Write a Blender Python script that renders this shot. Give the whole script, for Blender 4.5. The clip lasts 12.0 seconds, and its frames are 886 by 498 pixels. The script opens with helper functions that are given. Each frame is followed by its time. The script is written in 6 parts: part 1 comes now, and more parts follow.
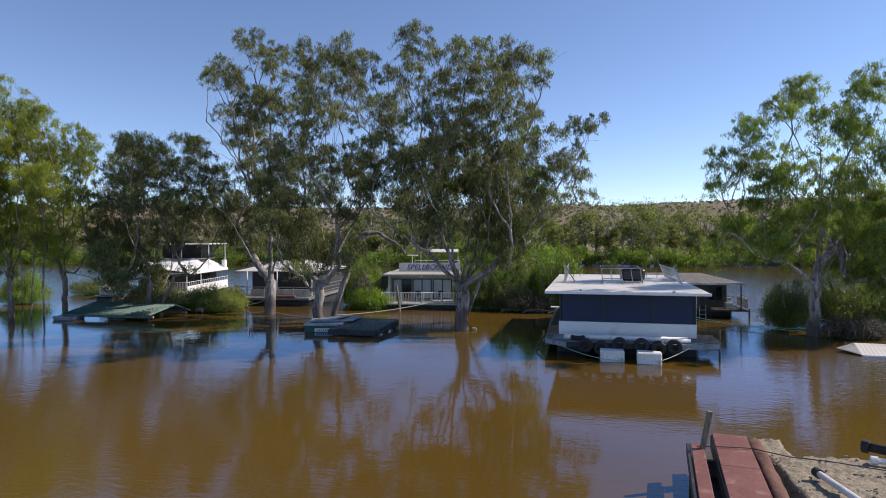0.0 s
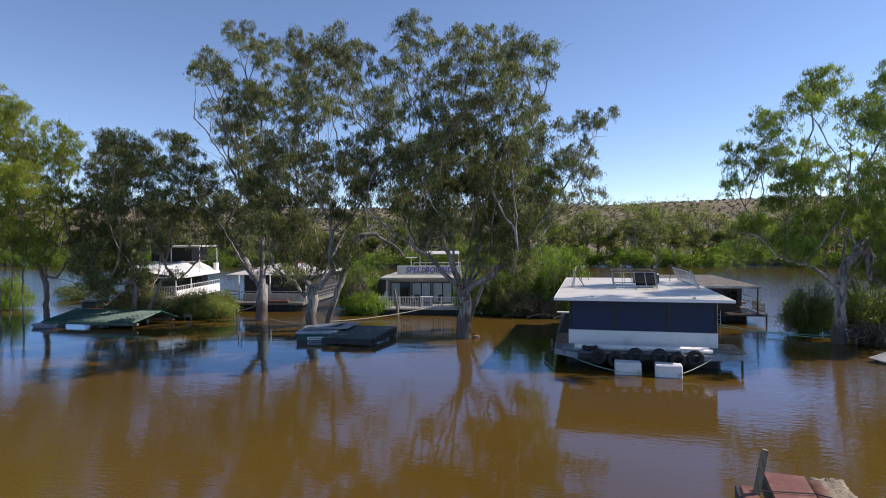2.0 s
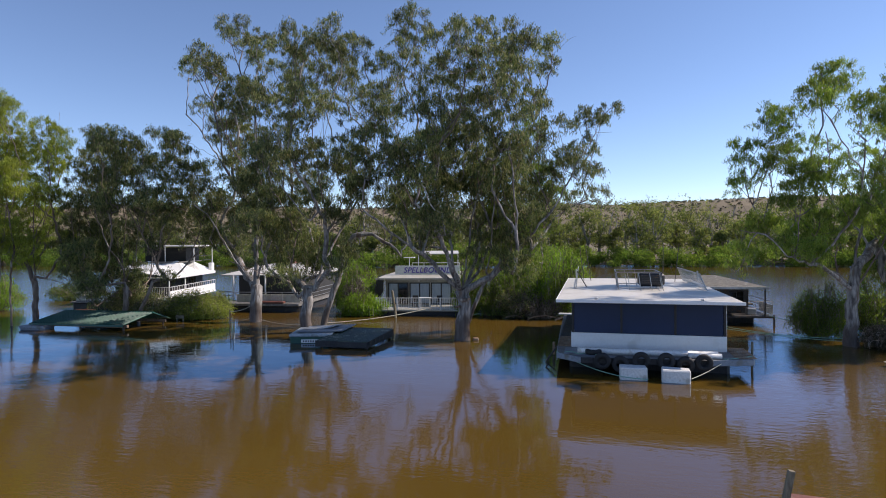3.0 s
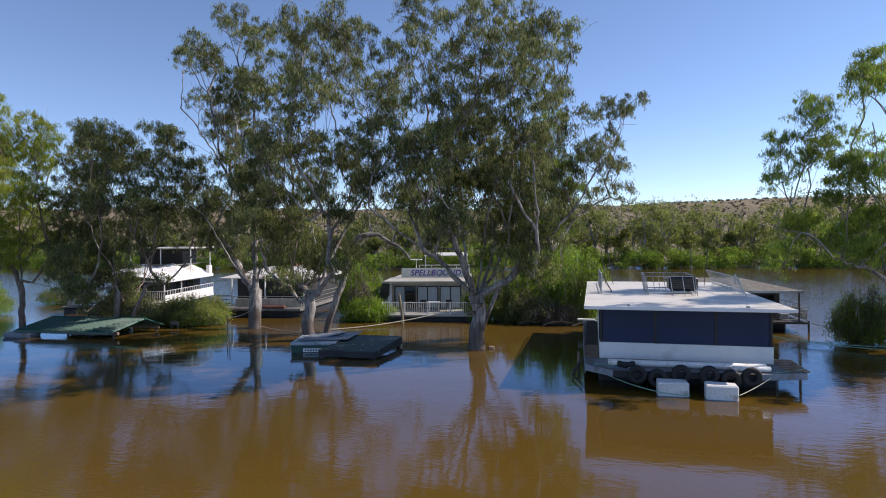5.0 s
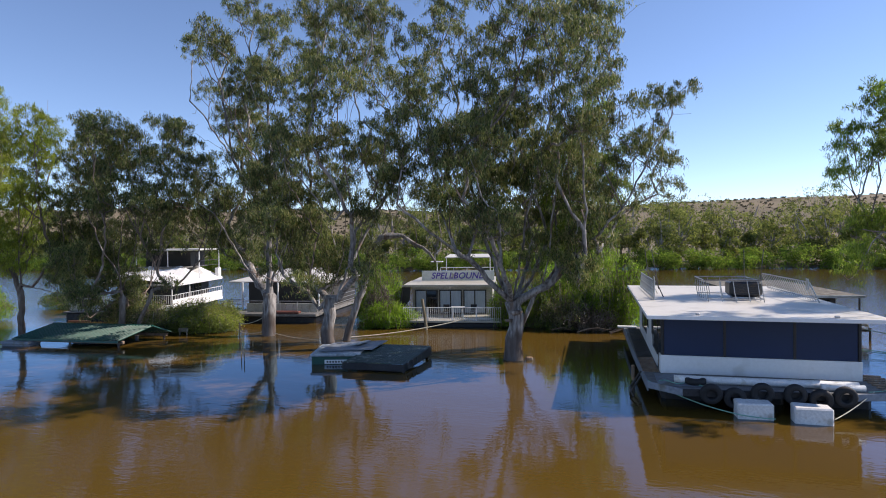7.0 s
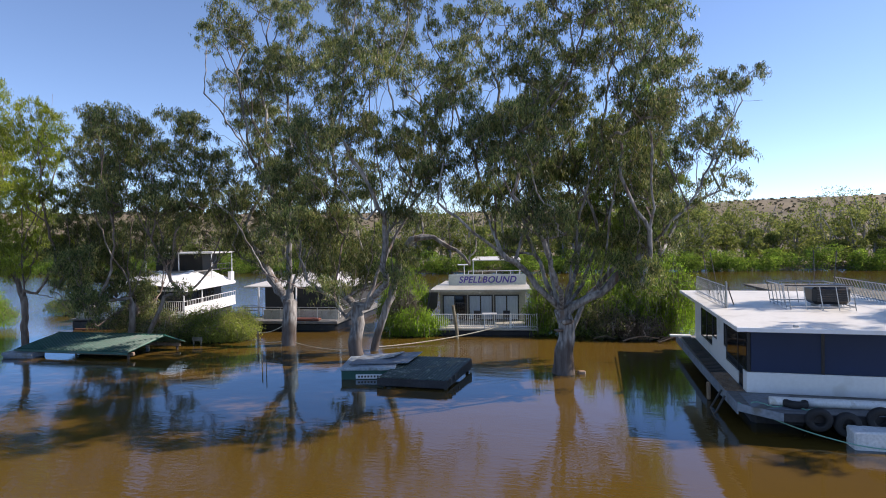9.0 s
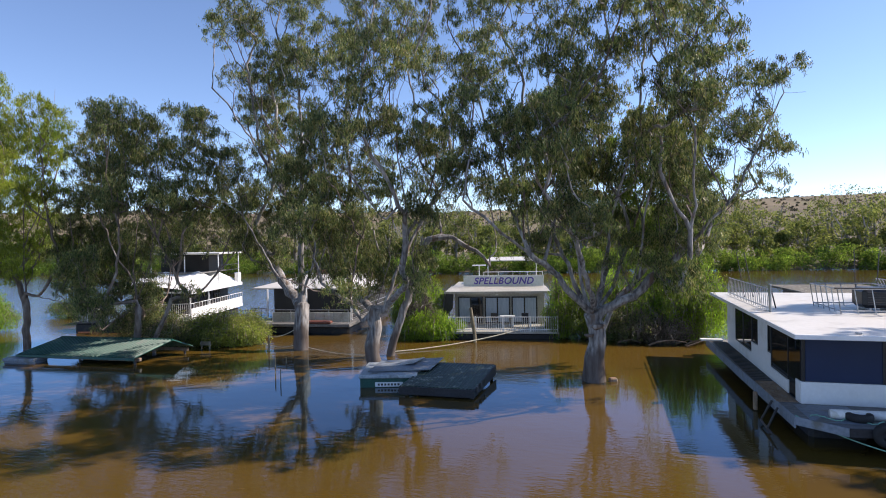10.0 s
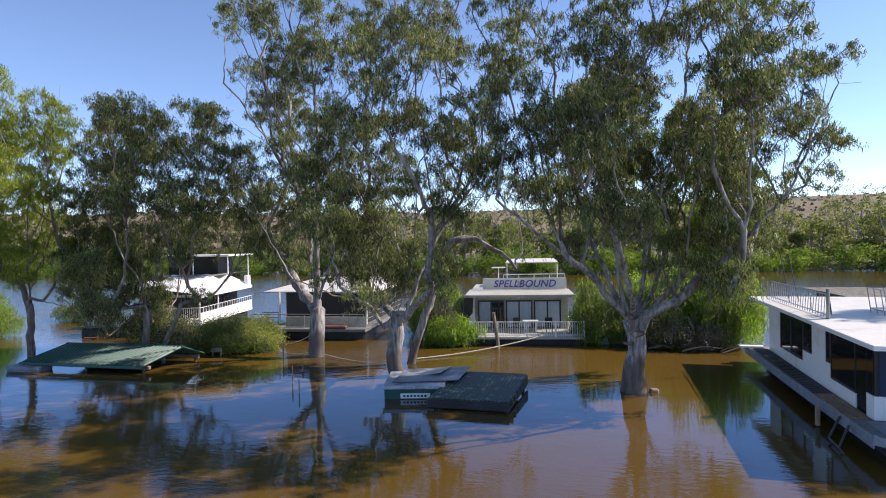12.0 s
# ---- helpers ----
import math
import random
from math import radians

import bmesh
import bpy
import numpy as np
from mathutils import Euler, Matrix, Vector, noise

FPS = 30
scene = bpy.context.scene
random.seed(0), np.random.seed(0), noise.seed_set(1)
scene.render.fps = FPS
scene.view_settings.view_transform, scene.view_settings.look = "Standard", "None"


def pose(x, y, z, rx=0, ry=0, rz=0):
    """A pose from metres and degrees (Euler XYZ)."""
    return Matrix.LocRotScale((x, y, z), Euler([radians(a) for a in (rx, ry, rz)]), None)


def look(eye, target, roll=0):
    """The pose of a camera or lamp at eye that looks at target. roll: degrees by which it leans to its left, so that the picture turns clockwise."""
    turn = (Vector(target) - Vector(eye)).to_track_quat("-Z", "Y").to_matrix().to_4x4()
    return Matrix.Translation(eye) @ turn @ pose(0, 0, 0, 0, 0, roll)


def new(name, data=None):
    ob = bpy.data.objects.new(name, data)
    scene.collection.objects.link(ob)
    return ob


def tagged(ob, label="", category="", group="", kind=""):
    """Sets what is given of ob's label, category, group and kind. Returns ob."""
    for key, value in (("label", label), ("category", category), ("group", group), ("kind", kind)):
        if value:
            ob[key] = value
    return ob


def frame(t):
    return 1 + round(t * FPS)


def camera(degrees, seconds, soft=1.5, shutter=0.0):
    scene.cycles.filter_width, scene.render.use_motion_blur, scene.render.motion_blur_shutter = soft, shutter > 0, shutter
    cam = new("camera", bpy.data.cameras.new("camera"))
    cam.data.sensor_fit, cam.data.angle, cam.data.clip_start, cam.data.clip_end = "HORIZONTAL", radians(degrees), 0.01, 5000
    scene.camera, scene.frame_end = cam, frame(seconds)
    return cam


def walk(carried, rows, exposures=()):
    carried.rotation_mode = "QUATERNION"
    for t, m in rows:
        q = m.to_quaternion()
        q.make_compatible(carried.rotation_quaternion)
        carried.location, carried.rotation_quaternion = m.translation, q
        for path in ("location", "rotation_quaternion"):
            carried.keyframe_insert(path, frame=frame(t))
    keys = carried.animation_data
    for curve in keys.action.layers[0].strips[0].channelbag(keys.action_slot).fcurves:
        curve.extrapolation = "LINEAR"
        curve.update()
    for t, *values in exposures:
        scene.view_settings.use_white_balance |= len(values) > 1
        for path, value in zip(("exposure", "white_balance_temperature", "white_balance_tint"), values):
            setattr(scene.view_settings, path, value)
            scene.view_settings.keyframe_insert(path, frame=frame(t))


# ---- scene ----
cam = camera(74.5, 12.0, soft=1.0)
PATH = [
    (0, (1.574, 3.406, 5.506), (1.077, 5.343, 5.47), -0.3),
    (0.5, (1.448, 3.835, 5.546), (0.951, 5.772, 5.509), -0.4),
    (1, (1.267, 4.361, 5.585), (0.772, 6.299, 5.548), -0.4),
    (1.5, (1.115, 4.83, 5.61), (0.622, 6.768, 5.573), -0.4),
    (2, (0.975, 5.361, 5.63), (0.482, 7.299, 5.594), -0.5),
    (2.5, (0.913, 5.824, 5.629), (0.419, 7.762, 5.593), -0.5),
    (3, (0.854, 6.377, 5.616), (0.359, 8.315, 5.579), -0.5),
    (5, (-0.293, 8.449, 5.589), (-0.791, 10.385, 5.557), -0.6),
    (5.5, (-0.792, 8.921, 5.613), (-1.291, 10.857, 5.58), -0.6),
    (6, (-1.295, 9.46, 5.621), (-1.799, 11.395, 5.589), -0.6),
    (6.5, (-1.758, 9.958, 5.627), (-2.265, 11.892, 5.595), -0.7),
    (7, (-2.255, 10.513, 5.632), (-2.766, 12.446, 5.602), -0.7),
    (9, (-4.435, 12.575, 5.642), (-4.963, 14.504, 5.619), -0.9),
    (9.5, (-5.015, 13.072, 5.71), (-5.545, 15.0, 5.684), -0.9),
    (10, (-5.635, 13.552, 5.701), (-6.167, 15.48, 5.676), -1.0),
    (10.5, (-6.207, 14.053, 5.737), (-6.743, 15.98, 5.711), -1.0),
    (11, (-6.694, 14.528, 5.764), (-7.233, 16.453, 5.74), -1.0),
    (11.5, (-6.899, 14.664, 5.768), (-7.439, 16.59, 5.746), -1.1),
    (12, (-6.948, 14.674, 5.759), (-7.491, 16.599, 5.737), -1.1),
]
EXPOSURE = [(0.0, 0.10, 6450, 18), (6.5, 0.22, 6450, 18), (12.0, 0.54, 6450, 18)]
walk(cam, [(t, look(eye, target, roll)) for t, eye, target, roll in PATH], exposures=EXPOSURE)

# ---- daylight: late morning sun from the right and a little ahead ----
SUN = Vector((3.15, 1.5, 3.0)).normalized()
sun = new("sun", bpy.data.lights.new("sun", "SUN"))
sun.data.energy, sun.data.angle, sun.data.color = 5.0, radians(0.5), (1.0, 0.91, 0.77)
sun.matrix_basis = look(SUN * 200, (0, 0, 0))
world = bpy.data.worlds.new("sky")
scene.world = world
world.use_nodes = True
wn = world.node_tree
wn.nodes.clear()
sky = wn.nodes.new("ShaderNodeTexSky")
sky.sky_type, sky.sun_disc = "NISHITA", False
sky.sun_elevation, sky.sun_rotation = math.asin(SUN.z), math.atan2(SUN.x, SUN.y)
sky.altitude, sky.air_density, sky.dust_density, sky.ozone_density = 1000, 0.84, 0.0, 2.8
sky_bg = wn.nodes.new("ShaderNodeBackground")
sky_bg.inputs["Strength"].default_value = 0.15
sky_out = wn.nodes.new("ShaderNodeOutputWorld")
wn.links.new(sky.outputs["Color"], sky_bg.inputs["Color"])
wn.links.new(sky_bg.outputs["Background"], sky_out.inputs["Surface"])


# ---- materials ----
def start_material(name):
    m = bpy.data.materials.new(name)
    m.use_nodes = True
    return m, m.node_tree, m.node_tree.nodes["Principled BSDF"]


def surface(name, dark, light, rough=0.6, metal=0.0, coarse=0.6, fine=25.0, bump=0.15, stretch=(1, 1, 1), wear_or_dapple=None, spread=0.25, wet=None):
    """Two scales of noise between two colours, a third colour for worn or sun-dappled patches, and fine relief."""
    m, nt, bsdf = start_material(name)
    co = nt.nodes.new("ShaderNodeTexCoord")
    mp = nt.nodes.new("ShaderNodeMapping")
    mp.inputs["Scale"].default_value = stretch
    nt.links.new(co.outputs["Object"], mp.inputs["Vector"])

    def grain(scale, detail):
        n = nt.nodes.new("ShaderNodeTexNoise")
        n.inputs["Scale"].default_value, n.inputs["Detail"].default_value = scale, detail
        nt.links.new(mp.outputs["Vector"], n.inputs["Vector"])
        return n
    a, b = grain(coarse, 5), grain(fine, 4)
    add = nt.nodes.new("ShaderNodeMath")
    add.operation = "ADD"
    nt.links.new(a.outputs["Fac"], add.inputs[0])
    nt.links.new(b.outputs["Fac"], add.inputs[1])
    ramp = nt.nodes.new("ShaderNodeValToRGB")
    half = nt.nodes.new("ShaderNodeMath")
    half.operation = "MULTIPLY"
    half.inputs[1].default_value = 0.5
    nt.links.new(add.outputs[0], half.inputs[0])
    nt.links.new(half.outputs[0], ramp.inputs["Fac"])
    e = ramp.color_ramp.elements
    e[0].position, e[1].position = 0.5 - spread / 2, 0.5 + spread / 2
    e[0].color, e[1].color = (*dark, 1), (*light, 1)
    colour = ramp.outputs["Color"]
    if wear_or_dapple:
        w = grain(coarse * 2.3, 8)
        wr = nt.nodes.new("ShaderNodeValToRGB")
        wr.color_ramp.elements[0].position, wr.color_ramp.elements[1].position = 0.56, 0.68
        nt.links.new(w.outputs["Fac"], wr.inputs["Fac"])
        mix = nt.nodes.new("ShaderNodeMixRGB")
        mix.inputs["Color2"].default_value = (*wear_or_dapple, 1)
        nt.links.new(wr.outputs["Color"], mix.inputs["Fac"])
        nt.links.new(colour, mix.inputs["Color1"])
        colour = mix.outputs["Color"]
    if wet:
        # flood stain with a ragged upper line
        sep = nt.nodes.new("ShaderNodeSeparateXYZ")
        nt.links.new(co.outputs["Object"], sep.inputs["Vector"])
        rag = nt.nodes.new("ShaderNodeMath")
        rag.operation = "MULTIPLY_ADD"
        rag.inputs[1].default_value = -2.2
        nt.links.new(a.outputs["Fac"], rag.inputs[0])
        nt.links.new(sep.outputs["Z"], rag.inputs[2])
        line = nt.nodes.new("ShaderNodeMapRange")
        line.inputs["From Min"].default_value, line.inputs["From Max"].default_value = -0.1, 0.3
        line.inputs["To Min"].default_value, line.inputs["To Max"].default_value = 0.8, 0.0
        nt.links.new(rag.outputs[0], line.inputs["Value"])
        damp = nt.nodes.new("ShaderNodeMixRGB")
        damp.inputs["Color2"].default_value = (*wet, 1)
        nt.links.new(line.outputs["Result"], damp.inputs["Fac"])
        nt.links.new(colour, damp.inputs["Color1"])
        colour = damp.outputs["Color"]
    nt.links.new(colour, bsdf.inputs["Base Color"])
    bsdf.inputs["Roughness"].default_value, bsdf.inputs["Metallic"].default_value = rough, metal
    if bump:
        bp = nt.nodes.new("ShaderNodeBump")
        bp.inputs["Strength"].default_value, bp.inputs["Distance"].default_value = bump, 0.02
        nt.links.new(half.outputs[0], bp.inputs["Height"])
        nt.links.new(bp.outputs["Normal"], bsdf.inputs["Normal"])
    return m


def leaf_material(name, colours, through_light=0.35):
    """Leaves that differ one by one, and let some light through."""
    m, nt, bsdf = start_material(name)
    geo = nt.nodes.new("ShaderNodeNewGeometry")
    ramp = nt.nodes.new("ShaderNodeValToRGB")
    e = ramp.color_ramp.elements
    while len(e) < len(colours):
        e.new(0.5)
    for i, c in enumerate(colours):
        e[i].position, e[i].color = i / (len(colours) - 1), (*c, 1)
    nt.links.new(geo.outputs["Random Per Island"], ramp.inputs["Fac"])
    co = nt.nodes.new("ShaderNodeTexCoord")
    patch = nt.nodes.new("ShaderNodeTexNoise")
    patch.inputs["Scale"].default_value, patch.inputs["Detail"].default_value = 0.5, 3
    nt.links.new(co.outputs["Object"], patch.inputs["Vector"])
    # patchy tone puts lit and shaded contrast of the crown into the colour
    tone = nt.nodes.new("ShaderNodeMapRange")
    tone.inputs["From Min"].default_value, tone.inputs["From Max"].default_value = 0.3, 0.7
    tone.inputs["To Min"].default_value, tone.inputs["To Max"].default_value = 0.5, 1.5
    nt.links.new(patch.outputs["Fac"], tone.inputs["Value"])
    hsv = nt.nodes.new("ShaderNodeHueSaturation")
    nt.links.new(ramp.outputs["Color"], hsv.inputs["Color"])
    nt.links.new(tone.outputs["Result"], hsv.inputs["Value"])
    nt.links.new(hsv.outputs["Color"], bsdf.inputs["Base Color"])
    bsdf.inputs["Roughness"].default_value, bsdf.inputs["Specular IOR Level"].default_value = 0.45, 0.3
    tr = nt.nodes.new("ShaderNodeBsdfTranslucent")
    # sunlit brightness put into the transmitted colour, 1.7 times the leaf's own
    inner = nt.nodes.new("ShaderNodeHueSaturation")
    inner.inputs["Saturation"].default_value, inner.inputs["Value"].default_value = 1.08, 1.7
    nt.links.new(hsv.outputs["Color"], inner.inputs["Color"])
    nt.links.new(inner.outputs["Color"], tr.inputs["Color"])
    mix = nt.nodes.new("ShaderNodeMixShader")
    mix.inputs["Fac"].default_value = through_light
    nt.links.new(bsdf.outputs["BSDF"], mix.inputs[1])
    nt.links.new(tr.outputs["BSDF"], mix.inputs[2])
    nt.links.new(mix.outputs["Shader"], nt.nodes["Material Output"].inputs["Surface"])
    return m


def water_material():
    """Muddy brown river water: silt lit from above under a smooth, lightly rippled surface."""
    m, nt, bsdf = start_material("river_water")
    co = nt.nodes.new("ShaderNodeTexCoord")

    def waves(scale, stretch, detail):
        mp = nt.nodes.new("ShaderNodeMapping")
        mp.inputs["Scale"].default_value = stretch
        mp.inputs["Rotation"].default_value = (0, 0, radians(15))
        nt.links.new(co.outputs["Object"], mp.inputs["Vector"])
        n = nt.nodes.new("ShaderNodeTexNoise")
        n.inputs["Scale"].default_value, n.inputs["Detail"].default_value = scale, detail
        nt.links.new(mp.outputs["Vector"], n.inputs["Vector"])
        return n.outputs["Fac"]
    silt = nt.nodes.new("ShaderNodeValToRGB")
    e = silt.color_ramp.elements
    e[0].position, e[1].position = 0.35, 0.65
    e[0].color, e[1].color = (0.095, 0.056, 0.0095, 1), (0.125, 0.0745, 0.0135, 1)
    nt.links.new(waves(0.06, (1, 1, 1), 4), silt.inputs["Fac"])
    nt.links.new(silt.outputs["Color"], bsdf.inputs["Base Color"])
    bsdf.inputs["Roughness"].default_value, bsdf.inputs["Specular IOR Level"].default_value = 0.9, 0.0
    swell, ripple = waves(0.55, (1, 1.6, 1), 2), waves(3.4, (0.8, 2.2, 1), 3)
    calm = nt.nodes.new("ShaderNodeMapRange")
    calm.inputs["From Min"].default_value, calm.inputs["From Max"].default_value = 0.45, 0.62
    calm.inputs["To Min"].default_value = 0.25
    nt.links.new(waves(0.045, (1, 1, 1), 2), calm.inputs["Value"])
    mul = nt.nodes.new("ShaderNodeMath")
    mul.operation = "MULTIPLY"
    nt.links.new(ripple, mul.inputs[0])
    nt.links.new(calm.outputs["Result"], mul.inputs[1])
    # wind ripples: on the open river beyond the boats and on the eastern side
    axes = nt.nodes.new("ShaderNodeSeparateXYZ")
    nt.links.new(co.outputs["Object"], axes.inputs["Vector"])
    windy = []
    for axis, lo, hi in (("Y", 35.0, 50.0), ("X", 0.0, 24.0)):
        r = nt.nodes.new("ShaderNodeMapRange")
        r.interpolation_type = "SMOOTHSTEP"
        r.inputs["From Min"].default_value, r.inputs["From Max"].default_value = lo, hi
        nt.links.new(axes.outputs[axis], r.inputs["Value"])
        windy.append(r.outputs["Result"])
    wind = nt.nodes.new("ShaderNodeMath")
    wind.operation = "MAXIMUM"
    nt.links.new(windy[0], wind.inputs[0])
    nt.links.new(windy[1], wind.inputs[1])
    chop = nt.nodes.new("ShaderNodeMath")
    chop.operation = "MULTIPLY"
    nt.links.new(waves(2.6, (1, 1.9, 1), 3), chop.inputs[0])
    nt.links.new(wind.outputs[0], chop.inputs[1])
    b1, b2, b3 = [nt.nodes.new("ShaderNodeBump") for _ in range(3)]
    b3.inputs["Strength"].default_value, b3.inputs["Distance"].default_value = 0.6, 0.05
    nt.links.new(chop.outputs[0], b3.inputs["Height"])
    nt.links.new(b3.outputs["Normal"], b1.inputs["Normal"])
    b1.inputs["Strength"].default_value, b1.inputs["Distance"].default_value = 0.3, 0.03
    b2.inputs["Strength"].default_value, b2.inputs["Distance"].default_value = 0.45, 0.020
    nt.links.new(swell, b1.inputs["Height"])
    nt.links.new(mul.outputs[0], b2.inputs["Height"])
    nt.links.new(b1.outputs["Normal"], b2.inputs["Normal"])
    # the mirror of the surface, by Fresnel; bluer sky reflection put into its colour
    gloss, fresnel, mix = nt.nodes.new("ShaderNodeBsdfGlossy"), nt.nodes.new("ShaderNodeFresnel"), nt.nodes.new("ShaderNodeMixShader")
    gloss.inputs["Color"].default_value, gloss.inputs["Roughness"].default_value = (0.54, 0.76, 1.0, 1), 0.015
    fresnel.inputs["IOR"].default_value = 1.82
    for node in (gloss, fresnel):
        nt.links.new(b2.outputs["Normal"], node.inputs["Normal"])
    nt.links.new(fresnel.outputs["Fac"], mix.inputs["Fac"])
    nt.links.new(bsdf.outputs["BSDF"], mix.inputs[1])
    nt.links.new(gloss.outputs["BSDF"], mix.inputs[2])
    nt.links.new(mix.outputs["Shader"], nt.nodes["Material Output"].inputs["Surface"])
    return m


def glass_material(name, tint, rough):
    m, nt, bsdf = start_material(name)
    bsdf.inputs["Base Color"].default_value = (*tint, 1)
    bsdf.inputs["Roughness"].default_value = rough
    return m


WATER = water_material()
EARTH = surface("dry_earth", (0.10, 0.08, 0.045), (0.22, 0.17, 0.10), 0.95, coarse=0.012, fine=0.35, bump=0.4, wear_or_dapple=(0.16, 0.14, 0.07))
RUBBLE = surface("rubble_concrete", (0.07, 0.058, 0.040), (0.42, 0.36, 0.26), 0.95, coarse=11, fine=60, bump=1.0, wear_or_dapple=(0.20, 0.15, 0.10), spread=0.34)
GUM_BARK = surface("gum_bark", (0.085, 0.075, 0.070), (0.42, 0.40, 0.38), 0.85, coarse=1.6, fine=9, bump=0.9, stretch=(1, 1, 0.2), wear_or_dapple=(0.16, 0.11, 0.08), spread=0.22, wet=(0.075, 0.055, 0.045))
DARK_BARK = surface("dark_bark", (0.10, 0.07, 0.05), (0.30, 0.24, 0.2), 0.9, coarse=1.2, fine=6, bump=0.6, stretch=(1, 1, 0.3), wear_or_dapple=(0.4, 0.36, 0.32))
TWIG = surface("dry_twigs", (0.12, 0.08, 0.055), (0.3, 0.23, 0.17), 0.9, bump=0)
GUM_TWIG = surface("gum_twigs", (0.085, 0.062, 0.056), (0.23, 0.18, 0.16), 0.85, coarse=0.7, fine=6, bump=0)
# dark and pale stops put shaded and sunlit leaf tones into the colour
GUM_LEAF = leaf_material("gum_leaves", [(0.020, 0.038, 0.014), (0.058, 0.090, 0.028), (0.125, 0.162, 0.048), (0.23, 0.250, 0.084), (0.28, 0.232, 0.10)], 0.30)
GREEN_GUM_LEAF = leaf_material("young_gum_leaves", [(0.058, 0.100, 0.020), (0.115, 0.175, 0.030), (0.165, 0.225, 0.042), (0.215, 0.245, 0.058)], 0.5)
WILLOW_LEAF = leaf_material("willow_leaves", [(0.09, 0.16, 0.02), (0.15, 0.25, 0.03), (0.21, 0.32, 0.042), (0.25, 0.33, 0.06)], 0.58)
# yellow-green leaves with sunlight put into their colour, for the western gums
SUNLIT_GUM_LEAF = leaf_material("sunlit_gum_leaves", [(0.11, 0.15, 0.024), (0.21, 0.26, 0.04), (0.28, 0.32, 0.055), (0.33, 0.34, 0.075)], 0.55)
BUSH_LEAF = leaf_material("river_bush_leaves", [(0.10, 0.14, 0.03), (0.18, 0.22, 0.05), (0.25, 0.28, 0.07), (0.30, 0.31, 0.09)], 0.55)
FAR_LEAF = leaf_material("far_leaves", [(0.060, 0.082, 0.026), (0.115, 0.142, 0.040), (0.175, 0.195, 0.056), (0.225, 0.232, 0.072)], 0.45)
FAR_WILLOW_LEAF = leaf_material("far_willow_leaves", [(0.065, 0.115, 0.020), (0.115, 0.180, 0.030), (0.16, 0.23, 0.042), (0.20, 0.24, 0.058)], 0.5)
for far in (FAR_LEAF, FAR_WILLOW_LEAF):
    far.node_tree.nodes["Principled BSDF"].inputs["Roughness"].default_value = 0.8
    far.node_tree.nodes["Principled BSDF"].inputs["Specular IOR Level"].default_value = 0.15
SCRUB_LEAF = leaf_material("scrub", [(0.045, 0.045, 0.028), (0.07, 0.065, 0.035), (0.10, 0.085, 0.05)], 0.15)
WHITE_PAINT = surface("white_paint", (0.76, 0.76, 0.75), (0.86, 0.86, 0.85), 0.4, coarse=0.5, fine=9, bump=0.04, wear_or_dapple=(0.70, 0.69, 0.66), spread=0.4)
ROOF_WHITE = surface("white_roof_sheet", (0.53, 0.51, 0.465), (0.66, 0.64, 0.59), 0.5, coarse=0.5, fine=6, bump=0.04, wear_or_dapple=(0.48, 0.46, 0.41), spread=0.4)
CREAM = surface("cream_cladding", (0.36, 0.345, 0.29), (0.50, 0.48, 0.42), 0.55, coarse=0.9, fine=10, bump=0.06, wear_or_dapple=(0.36, 0.33, 0.27))
GREY_DECK = surface("weathered_deck", (0.11, 0.11, 0.11), (0.24, 0.235, 0.225), 0.85, coarse=1.2, fine=18, bump=0.3, stretch=(1, 4, 1), wear_or_dapple=(0.30, 0.27, 0.23))
TIMBER = surface("timber", (0.16, 0.10, 0.06), (0.38, 0.26, 0.17), 0.8, coarse=1.5, fine=14, bump=0.35, stretch=(3, 1, 1), wear_or_dapple=(0.30, 0.26, 0.22))
OLD_POST = surface("old_grey_post", (0.11, 0.095, 0.06), (0.28, 0.25, 0.18), 0.9, coarse=2, fine=12, bump=0.5, stretch=(3, 3, 0.6))
LITTER_ROOF = surface("littered_roof", (0.05, 0.045, 0.032), (0.17, 0.15, 0.11), 0.85, coarse=1.6, fine=14, bump=0.5, wear_or_dapple=(0.30, 0.29, 0.25))
HULL = surface("dark_pontoon", (0.008, 0.008, 0.010), (0.03, 0.03, 0.035), 0.55, coarse=1, fine=12, bump=0.1, wear_or_dapple=(0.05, 0.04, 0.03))
RUBBER = surface("tyre_rubber", (0.010, 0.010, 0.011), (0.030, 0.030, 0.032), 0.75, coarse=3, fine=30, bump=0.2)
GALV = surface("galvanised_steel", (0.30, 0.31, 0.32), (0.55, 0.56, 0.57), 0.4, 0.6, coarse=2, fine=20, bump=0.05)
DARK_STEEL = surface("dark_steel", (0.03, 0.03, 0.035), (0.09, 0.085, 0.08), 0.5, 0.3, coarse=2, fine=20, bump=0.08, wear_or_dapple=(0.12, 0.07, 0.04))
FOAM = surface("foam_block", (0.55, 0.55, 0.54), (0.78, 0.77, 0.74), 0.8, coarse=1.5, fine=14, bump=0.3, wear_or_dapple=(0.42, 0.39, 0.33))
PVC = surface("white_pipe", (0.68, 0.68, 0.66), (0.82, 0.82, 0.80), 0.3, coarse=2, fine=15, bump=0.03, wear_or_dapple=(0.6, 0.58, 0.52))
ROPE = surface("pale_rope", (0.40, 0.38, 0.30), (0.62, 0.60, 0.48), 0.9, coarse=8, fine=60, bump=0.3)
GREEN_ROPE = surface("green_rope", (0.14, 0.36, 0.27), (0.30, 0.52, 0.42), 0.9, coarse=8, fine=60, bump=0.3)
